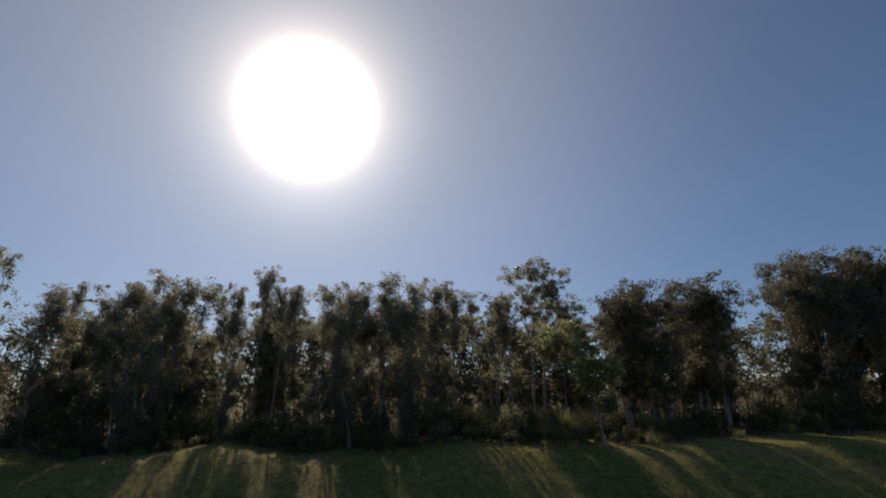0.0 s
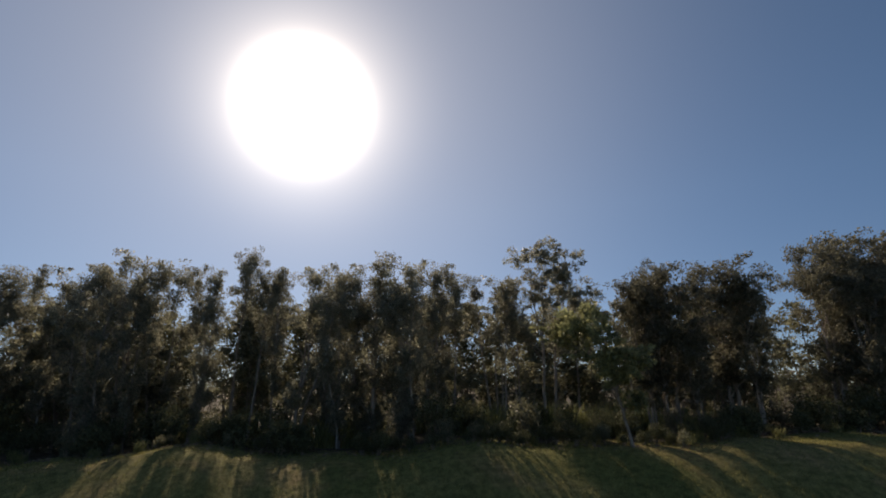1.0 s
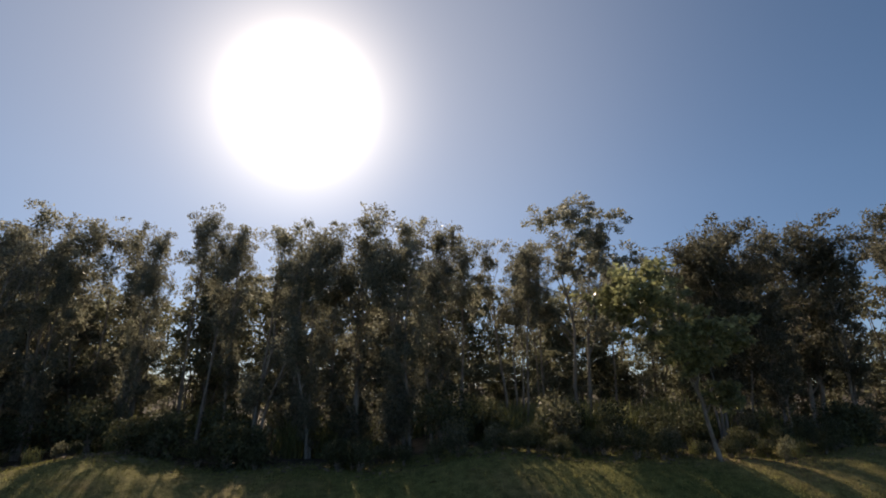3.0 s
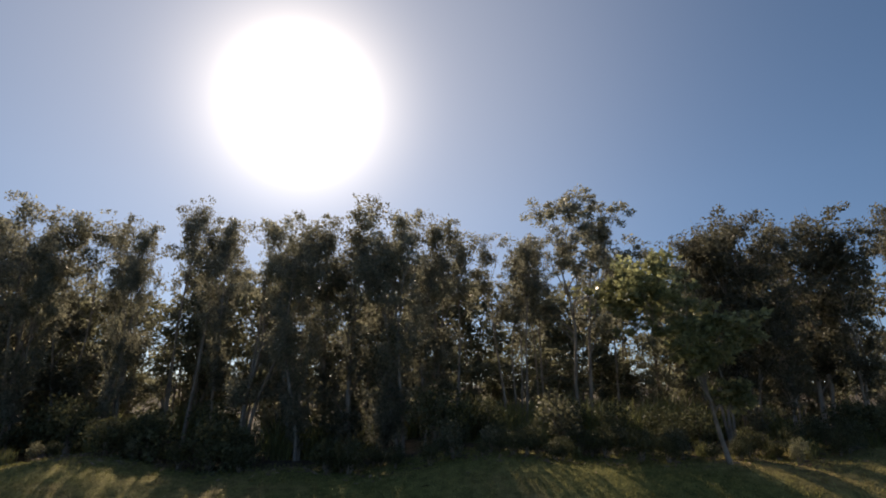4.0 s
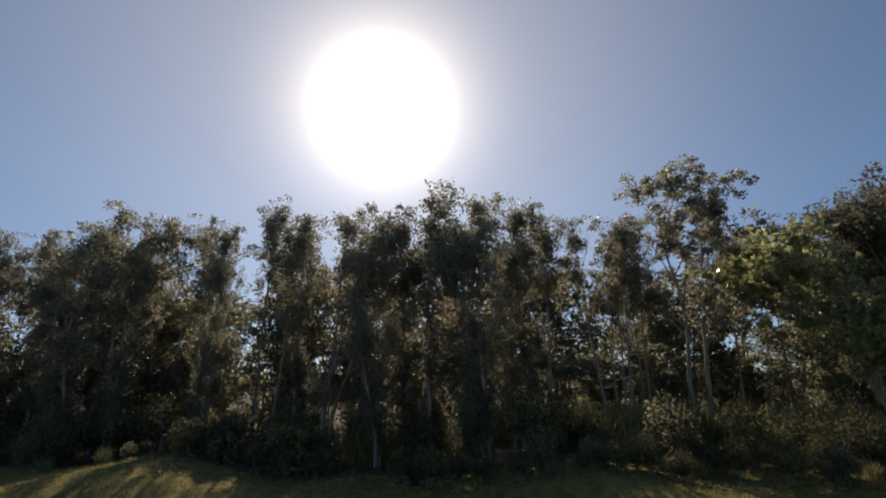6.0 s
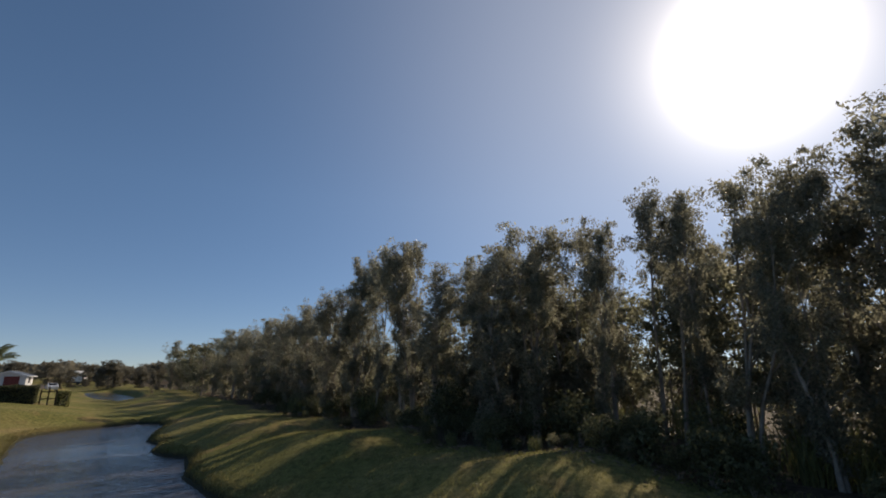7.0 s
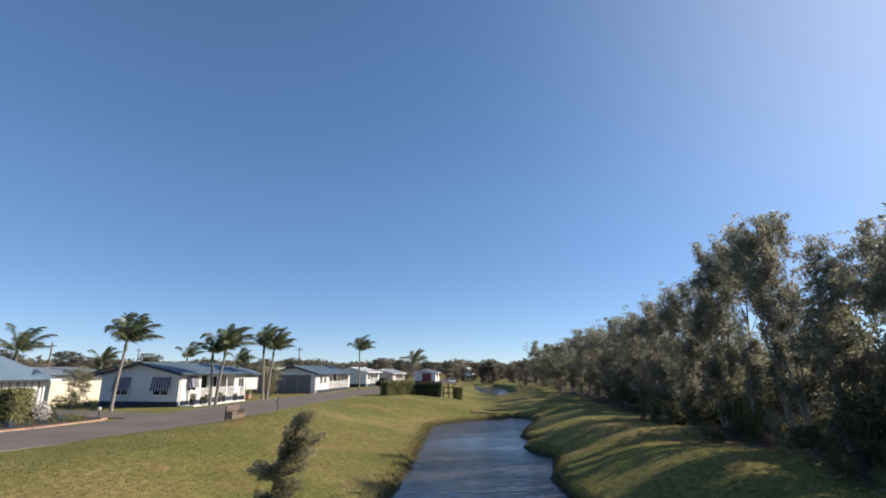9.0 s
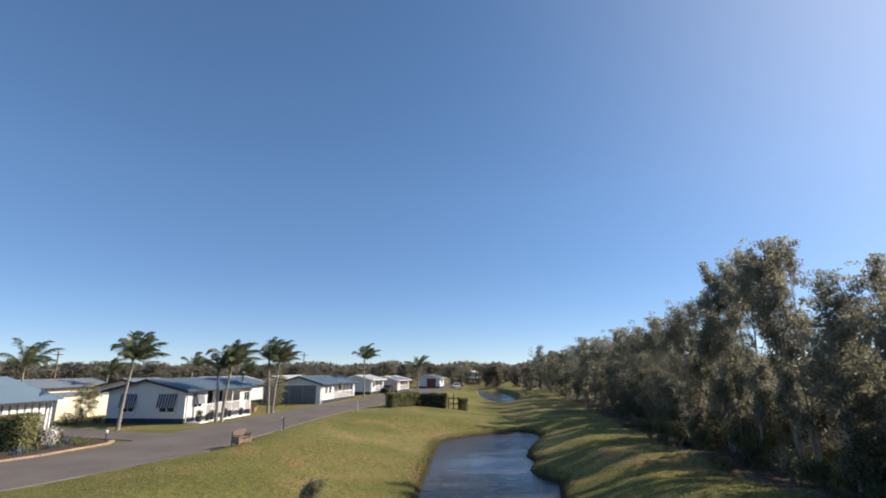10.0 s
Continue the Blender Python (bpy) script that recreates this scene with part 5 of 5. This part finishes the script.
# dark mesh carport at the end of the second home
carport = thing("carport", Matrix.Translation((-66.6, -5.9, 0.0)) @ pose(0, 0, 0, 0, 0, 170), "grey shade-mesh screen across a carport", "carport")
for k in range(4):
    y0 = 0.64 + 1.88 * k
    part("screen", box(-0.14, y0, 0.05, -0.10, y0 + 1.8, 2.35), M["mesh"], carport)
    part("screen_post", box(-0.16, y0 + 1.81, 0.0, -0.09, y0 + 1.89, 2.42), M["steel"], carport)
part("fascia", box(-0.2, 0.0, 2.36, -0.06, 8.2, 2.52), M["white_trim"], carport)
part("side_panel", box(-0.22, -0.02, 0.0, -0.05, 0.62, 2.36), M["white"], carport)
side_fence = thing("screen_fence", Matrix.Translation((-60.6, -12.6, 0.0)) @ pose(0, 0, 0, 0, 0, 175), "low dark mesh screen between two homes", "fence")
for k in range(4):
    part("screen", box(-0.02, 1.5 * k + 0.03, 0.05, 0.02, 1.5 * k + 1.45, 1.75), M["mesh"], side_fence)
    part("screen_post", box(-0.04, 1.5 * k + 1.46, 0.0, 0.04, 1.5 * k + 1.53, 1.8), M["steel"], side_fence)


# ---------------------------------------------------------------- hedges and garden
def hedge(ax, ay, bx, by, tall, deep, label, leaf=0.09, density=420, material="hedge_leaf"):
    """A clipped hedge: an inner box, near-black for the shade inside, and a shell of leaves."""
    rng = np.random.default_rng(int(abs(ax * 7 + by)))
    length = math.hypot(bx - ax, by - ay)
    root = thing("hedge", Matrix.Translation((ax, ay, height((ax + bx) / 2, (ay + by) / 2) - 0.05)) @ pose(0, 0, 0, 0, 0, math.degrees(math.atan2(by - ay, bx - ax))), label, "hedge")
    # solid box, its near-black colour stands in for shade between the leaves
    part("core", box(0.12, -deep / 2 + 0.14, -0.2, length - 0.12, deep / 2 - 0.14, tall - 0.14, 0.05), M["dark"], root, "near-black box standing in for the shade inside the hedge")
    n = int(density * (2 * length * tall + length * deep + 2 * deep * tall))
    side = rng.uniform(0, 2 * length * tall + length * deep + 2 * deep * tall, n)
    p, nrm = np.zeros((n, 3)), np.zeros((n, 3))
    u, v = rng.uniform(0, 1, n), rng.uniform(0, 1, n)
    a1, a2, a3 = length * tall, 2 * length * tall, 2 * length * tall + length * deep
    f = side < a1
    p[f], nrm[f] = np.stack([u[f] * length, np.full(f.sum(), -deep / 2), v[f] * tall], 1), (0, -1, 0)
    f = (side >= a1) & (side < a2)
    p[f], nrm[f] = np.stack([u[f] * length, np.full(f.sum(), deep / 2), v[f] * tall], 1), (0, 1, 0)
    f = (side >= a2) & (side < a3)
    p[f], nrm[f] = np.stack([u[f] * length, (v[f] - 0.5) * deep, np.full(f.sum(), tall)], 1), (0, 0, 1)
    f = side >= a3
    p[f], nrm[f] = np.stack([np.where(u[f] < 0.5, 0, length), (v[f] - 0.5) * deep, u[f] * 2 % 1 * tall], 1), (1, 0, 0)
    p += rng.normal(size=(n, 3)) * 0.05 + nrm * (0.05 * np.sin(p[:, :1] * 3.1 + p[:, 2:3] * 2.3))
    part_mesh("foliage", leaf_mesh("foliage", p, nrm * 0.5 + rng.normal(size=(n, 3)), leaf * rng.uniform(0.7, 1.4, n), M[material], rng, 0.55, facing_out=nrm + np.array([0, 0, 0.25])), root)
    return root


hedge(-57.4, 4.1, -60.8, 7.0, 1.5, 1.1, "clipped green hedge lit by the sun", 0.13, 330)
# same hedge round the corner; the darker leaf colour stands in for its shade
hedge(-60.9, 7.5, -60.8, 10.5, 1.5, 1.2, "clipped green hedge, its shade put into darker leaves", 0.13, 330, "leaf_shrub")
hedge(-62.0, 12.1, -62.3, 12.9, 1.4, 0.9, "short end of the clipped hedge past the gate", 0.13, 330)
gate = thing("timber_gate", Matrix.Translation((-61.6, 10.7, height(-61.6, 11.3))) @ pose(0, 0, 0, 0, 0, 105), "weathered timber gate and posts at the end of a hedge", "gate")
for k in range(3):
    part("post", box(0.62 * k, -0.05, -0.1, 0.62 * k + 0.1, 0.05, 1.4 + 0.25 * (k == 1)), M["dark_timber"], gate)
for zz in (0.5, 1.15):
    part("rail", box(0, 0.052, zz, 1.4, 0.09, zz + 0.1), M["dark_timber"], gate)

bush = hedge(-29.5, -14.5, -29.8, -12.95, 1.9, 1.8, "big rounded yellow-green clipped bush in front of the home", 0.12, 330)
bush.name = "garden_bush"
tagged(bush, category="bush")
bush2 = make_shrub("flowering_bush", 82, 1.25, 1.3, 1500, 0.10, "leaf_shrub", "dark garden bush with white blossom")
bush2.matrix_basis = Matrix.Translation((-31.3, -12.9, 0.0))
bloom_rng = np.random.default_rng(5)
blooms = bloom_rng.normal(size=(420, 3)) * np.array([0.22, 0.2, 0.3]) + np.array([0.5, 0.3, 0.62])
part_mesh("blossom", leaf_mesh("blossom", blooms, bloom_rng.normal(size=(420, 3)), np.full(420, 0.1), M["flower"], bloom_rng, 0.9), bush2, "small white blossoms")
small = make_tree("garden_tree", 91, 4.0, 1.5, 170, 46, 0.12, stems=4, bare=0.14, material="leaf_silver", blob=0.34)
small.matrix_basis = Matrix.Translation((-44.9, -20.9, 0.0)) @ Matrix.Diagonal((0.95, 0.95, 0.86, 1))
tagged(small, "small garden tree in front of the cream wall", "tree")
small2 = make_tree("garden_tree", 92, 4.0, 2.2, 200, 46, 0.12, stems=4, bare=0.1, material="leaf_silver", blob=0.4, limb_count=12)
small2.matrix_basis = Matrix.Translation((-59.6, -9.4, 0.0))
tagged(small2, "round olive garden tree between two homes", "tree")
for k, (x, y, s) in enumerate(((-43.8, -21.7, 0.65), (-43.3, -20.4, 0.7), (-43.9, -19.2, 0.6))):
    b = make_shrub("low_bush", 93 + k, 1.1, 1.5, 700, 0.09, "leaf_shrub", "low dark rounded bush by the cream wall")
    b.matrix_basis = Matrix.Translation((x, y, 0)) @ Matrix.Diagonal((s * 1.9, s * 1.9, s * 1.25, 1))
cream_wall = thing("cream_shed", Matrix.Translation((-46.3, -24.6, 0)) @ pose(0, 0, 0, 0, 0, 174), "cream walled shed with a pale flat roof", "shed")
part("wall", box(0, 0, 0, 6.6, 5.2, 2.1, 0.02), M["cream"], cream_wall)
part("roof", box(-0.2, -0.2, 2.104, 6.8, 5.4, 2.19, 0.02), M["roof_grey"], cream_wall)
sheet_bed = thing("garden_bed", Matrix.Translation((0, 0, 0)), "soil garden bed edged with terracotta bricks", "garden bed")
BED = [(-24.0, -12.6), (-27.9, -10.9), (-32.3, -10.15), (-33.4, -10.8), (-33.6, -13.5), (-33.0, -17.5), (-27.0, -17.5)]
bm = bmesh.new()
lo = [bm.verts.new((x, y, -0.05)) for x, y in BED]
hi = [bm.verts.new((x, y, 0.06)) for x, y in BED]
bm.faces.new(hi)
for i in range(len(BED)):
    bm.faces.new((lo[i], lo[(i + 1) % len(BED)], hi[(i + 1) % len(BED)], hi[i]))
part("soil", bm, M["soil"], sheet_bed)
brick = mesh_from("edging_brick", *(lambda b: ([tuple(v.co) for v in b.verts], [tuple(v.index for v in f.verts) for f in b.faces]))(box(-0.115, -0.3, -0.06, 0.115, 0.3, 0.03, 0.008)), M["terracotta"])
for (ax, ay), (bx, by) in zip(BED[:3], BED[1:4]):
    n = int(math.hypot(bx - ax, by - ay) / 0.235)
    for k in range(n):
        f = (k + 0.5) / n
        e = part_mesh("brick", brick, sheet_bed)
        e.matrix_basis = Matrix.Translation((ax + (bx - ax) * f, ay + (by - ay) * f, 0.02)) @ pose(0, 0, 0, 0, 0, math.degrees(math.atan2(by - ay, bx - ax)))
rng = random.Random(31)
tuft = make_reeds(53, 0.4, 0.5, 26, "reed", "low tuft of garden plants in the bed")
scatter(tuft, [(rng.uniform(-33, -28.5), rng.uniform(-12.4, -10.9)) for _ in range(14)], 0.7, 1.3, "plants in the garden bed")
drop(tuft)
blue = make_reeds(54, 0.4, 0.6, 40, "blue_leaf", "low blue-grey strap-leaved plant in the bed")
scatter(blue, [(-28.0, -12.0), (-28.9, -11.9), (-29.8, -11.8), (-30.7, -11.9), (-31.6, -12.0), (-32.2, -12.6)], 0.9, 1.3, "blue plants in the garden bed")
drop(blue)


# ---------------------------------------------------------------- street furniture
def build_bench(x, y, turn):
    b = thing("park_bench", Matrix.Translation((x, y, height(x, y))) @ pose(0, 0, 0, 0, 0, turn) @ Matrix.Scale(0.8, 4), "weathered grey timber park bench with slatted seat and back", "bench")
    for s in (-0.78, 0.70):
        part("leg", box(s, -0.28, -0.05, s + 0.08, -0.20, 0.62, 0.006), M["bench_wood"], b)
        part("leg", box(s, 0.22, -0.05, s + 0.08, 0.30, 0.90, 0.006), M["bench_wood"], b)
        part("armrest", box(s - 0.02, -0.34, 0.622, s + 0.10, 0.215, 0.665, 0.006), M["bench_wood"], b)
        for z0 in (0.08, 0.2, 0.32, 0.44):
            part("side_board", box(s + 0.02, -0.198, z0, s + 0.06, 0.218, z0 + 0.1), M["bench_wood"], b)
    for k in range(5):
        y0 = -0.30 + 0.105 * k
        part("seat_slat", box(-0.69, y0, 0.424, 0.69, y0 + 0.085, 0.455, 0.004), M["bench_wood"], b)
    for k in range(4):
        z0 = 0.50 + 0.11 * k
        part("back_slat", box(-0.80, 0.19 + 0.0, z0, 0.80, 0.216, z0 + 0.085, 0.004), M["bench_wood"], b)
    for z0 in (0.1, 0.2, 0.3):
        part("front_board", box(-0.80, -0.30, z0 - 0.04, 0.80, -0.283, z0 + 0.04, 0.003), M["bench_wood"], b)
    return b


build_bench(-30.3, -1.1, 170)


def marker(x, y, tall, label, lamp=False, double=False):
    p = thing("garden_light" if lamp else "marker_post", Matrix.Translation((x, y, height(x, y))), label, "garden light" if lamp else "post")
    if lamp:
        part("stem", turned([(0.05, -0.05), (0.05, 0.05), (0.035, 0.1), (0.035, tall - 0.2)], 10), M["barge"], p)
        part("globe", turned([(0.04, tall - 0.2), (0.09, tall - 0.15), (0.10, tall - 0.07), (0.07, tall + 0.01), (0.02, tall + 0.03)], 12), M["post"], p, "white globe")
    else:
        for k in range(2 if double else 1):
            q = part("board", box(-0.03, -0.045 + 0.17 * k, -0.1, 0.03, 0.045 + 0.17 * k, tall, 0.008), M["post" if k == 0 else "bench_wood"], p)
            part("band", box(-0.034, -0.049 + 0.17 * k, tall * 0.74, 0.034, 0.049 + 0.17 * k, tall * 0.80), M["bench_wood"], q)
    return p


marker(-38.3, -1.5, 1.0, "pair of pale timber marker posts by the road", double=True)
marker(-54.2, 1.2, 0.95, "pale timber marker post by the road")
marker(-32.6, -10.5, 0.72, "short black garden light with a white globe", lamp=True)


def power_pole(x, y, tall):
    p = thing("power_pole", Matrix.Translation((x, y, -0.05)), "distant timber power pole with a crossarm", "power pole", "power poles")
    part("pole", turned([(0.16, 0), (0.14, tall * 0.5), (0.11, tall)], 8), M["bench_wood"], p)
    part("crossarm", box(-0.08, -0.9, tall - 0.7, 0.08, 0.9, tall - 0.58), M["bench_wood"], p)
    for s in (-0.8, -0.3, 0.3, 0.8):
        part("insulator", turned([(0.04, tall - 0.58), (0.05, tall - 0.5), (0.02, tall - 0.42)], 8, 0, s), M["post"], p)


power_pole(-120, -24, 8.5)
power_pole(-135, -72, 9)
power_pole(-90, -60, 8)


def build_car(x, y, turn, paint="car_white", label="small white hatchback parked beyond the hedge"):
    c = thing("car", Matrix.Translation((x, y, height(x, y))) @ pose(0, 0, 0, 0, 0, turn), label, "car")
    bm = bmesh.new()
    prof = [(-2.0, 0.35), (-2.05, 0.75), (-1.95, 0.95), (-1.1, 1.02), (-0.45, 1.48), (1.2, 1.5), (1.85, 1.05), (2.0, 0.9), (2.0, 0.35)]
    a = [bm.verts.new((px, -0.82 + (0.14 if z > 1.2 else 0), z)) for px, z in prof]
    b = [bm.verts.new((px, 0.82 - (0.14 if z > 1.2 else 0), z)) for px, z in prof]
    bm.faces.new(a)
    bm.faces.new(b[::-1])
    for k in range(len(prof)):
        q = (k + 1) % len(prof)
        bm.faces.new((a[k], b[k], b[q], a[q]))
    bmesh.ops.bevel(bm, geom=bm.edges[:], offset=0.05, segments=2, affect="EDGES")
    part("body", bm, M[paint], c, smooth=False)
    bm = bmesh.new()
    v = [bm.verts.new(p) for p in ((-1.04, -0.62, 1.07), (-1.04, 0.62, 1.07), (-0.5, 0.58, 1.45), (-0.5, -0.58, 1.45))]
    bm.faces.new(v)
    res = bmesh.ops.extrude_face_region(bm, geom=bm.faces[:])
    for e in res["geom"]:
        if isinstance(e, bmesh.types.BMVert):
            e.co += Vector((-0.03, 0, 0.02))
    part("windscreen", bm, M["glass"], c)
    for s in (-1, 1):
        part("side_glass", box(-0.5, s * 0.735 - 0.02, 1.08, 1.2, s * 0.735 + 0.02, 1.4, 0.01), M["glass"], c)
        part("headlight", box(-2.07, s * 0.6 - 0.16, 0.68, -1.97, s * 0.6 + 0.16, 0.82, 0.02), M["steel"], c)
    for px in (-1.25, 1.25):
        for s in (-1, 1):
            bm = turned([(0.2, -0.1), (0.3, -0.1), (0.32, -0.05), (0.32, 0.05), (0.3, 0.1), (0.2, 0.1)], 16)
            bmesh.ops.transform(bm, matrix=Matrix.Translation((px, s * 0.75, 0.32)) @ pose(0, 0, 0, 90), verts=bm.verts[:])
            w = part("wheel", bm, M["rubber"], c)
            bm = turned([(0.05, -0.11), (0.2, -0.105), (0.2, 0.105), (0.05, 0.11)], 12)
            bmesh.ops.transform(bm, matrix=Matrix.Translation((px, s * 0.75, 0.32)) @ pose(0, 0, 0, 90), verts=bm.verts[:])
            part("rim", bm, M["steel"], w)


build_car(-122.0, 12.6, 185)
build_car(-93.5, -0.6, 170, "rubber", "dark car parked in a carport beside the pale home")

# the young tree on the near bank
def build_sapling(x, y):
    """A thin stem bent over by the wind at its tip, with close sprays of small narrow leaves swept to one side."""
    rng = np.random.default_rng(107)
    root = thing("young_bottlebrush_tree", Matrix.Translation((x, y, height(x, y) - 0.03)), "young thin tree with small grey-green leaves on the grass bank", "tree")
    verts, faces, centres, ways = [], [], [], []

    def stem_at(z):
        return np.array([-0.02 * z, 0.05 * z + 0.0125 * z ** 3, z])

    tube(verts, faces, [stem_at(3.1 * f) for f in np.linspace(0, 1, 12)], [0.034 * (1 - 0.85 * k / 11) for k in range(12)], 7)
    # start heights, way to the side and upwards, reach, number
    for low, high, swing, rise, reach, count in ((1.95, 2.68, 0.85, 0.3, 0.62, 18), (2.6, 3.08, 0.75, 0.55, 0.32, 9), (1.95, 2.15, -0.9, 0.1, 0.5, 5), (1.52, 1.66, -0.8, 0.05, 0.46, 3), (1.5, 1.95, 0.75, 0.1, 0.48, 6), (2.0, 2.7, 0.1, 0.3, 0.34, 6)):
        for b in range(count):
            start = stem_at(low + (high - low) * (b + 0.5) / count)
            way = np.array([rng.uniform(-0.75, 0.75), swing * rng.uniform(0.7, 1.1), rise * rng.uniform(0.5, 1.6)])
            way /= np.linalg.norm(way)
            far = reach * rng.uniform(0.6, 1.15)
            mid, stop = start + way * far * 0.55, start + way * far + np.array([0, 0.04, 0.03])
            tube(verts, faces, [start, mid, stop], [0.011, 0.008, 0.003], 4)
            for g in np.linspace(0.22, 1.0, 5):
                n = 44
                p = np.clip(rng.normal(size=(n, 3)), -1.6, 1.6) * np.array([0.05, 0.055, 0.042])
                centres.append(start + (stop - start) * g + p)
                ways.append(way * 0.9 + rng.normal(size=(n, 3)) * 0.55 + np.array([0, 0.25, 0.15]))
    centres, ways = np.concatenate(centres), np.concatenate(ways)
    part_mesh("trunk", mesh_from("trunk", [tuple(v) for v in verts], faces, M["bark"], smooth=True), root)
    part_mesh("crown", leaf_mesh("crown", centres, ways, 0.075 * rng.uniform(0.7, 1.3, len(centres)), M["leaf_young"], rng, 0.3), root)


build_sapling(-11.3, 7.42)

# pots at the end of the first home
for k, (dx, dy) in enumerate(((-54.3, -10.3), (-54.8, -10.0), (-55.5, -10.2))):
    p = thing("flower_pot", Matrix.Translation((dx, dy, 0.0)), "terracotta pot with a small green plant by the wall", "plant pot", "pots by the wall")
    part("pot", turned([(0.16, -0.02), (0.2, 0.1), (0.26, 0.45), (0.3, 0.5), (0.27, 0.52), (0.22, 0.44)], 14), M["terracotta"], p)
    prng = np.random.default_rng(120 + k)
    pc = np.clip(prng.normal(size=(340, 3)), -1.7, 1.7) * 0.14 + np.array([0, 0, 0.72])
    part_mesh("plant", leaf_mesh("plant", pc, prng.normal(size=(340, 3)) + np.array([0, 0, 0.6]), np.full(340, 0.11), M["leaf_lime"], prng, 0.4), p)

# patio and pots in front of the first home
patio = tagged(part("patio", box(0.4, -1.3, -0.1, 8.6, -0.02, 0.1, 0.02), M["white_trim"]), "white painted concrete patio along the house front", "patio")
patio.matrix_basis = HOUSE.matrix_basis.copy()
for k, (dx, dy, sc) in enumerate(((0.9, -0.8, 1.2), (2.0, -0.9, 0.8), (2.9, -0.7, 1.0), (4.6, -0.9, 1.1), (5.6, -0.8, 0.8), (7.4, -0.9, 0.9))):
    p = thing("patio_plant", HOUSE.matrix_basis @ Matrix.Translation((dx, dy, 0.1)) @ Matrix.Scale(sc, 4), "dark pot with a small shrub on the patio", "plant pot", "pots on the patio")
    part("pot", turned([(0.15, 0.0), (0.19, 0.1), (0.22, 0.34), (0.25, 0.38), (0.22, 0.4), (0.18, 0.33)], 12), M["barge"], p)
    prng = np.random.default_rng(140 + k)
    pc = np.clip(prng.normal(size=(340, 3)), -1.7, 1.7) * 0.12 + np.array([0, 0, 0.56])
    part_mesh("plant", leaf_mesh("plant", pc, prng.normal(size=(340, 3)) + np.array([0, 0, 0.5]), np.full(340, 0.1), M["leaf_shrub"], prng, 0.4), p)
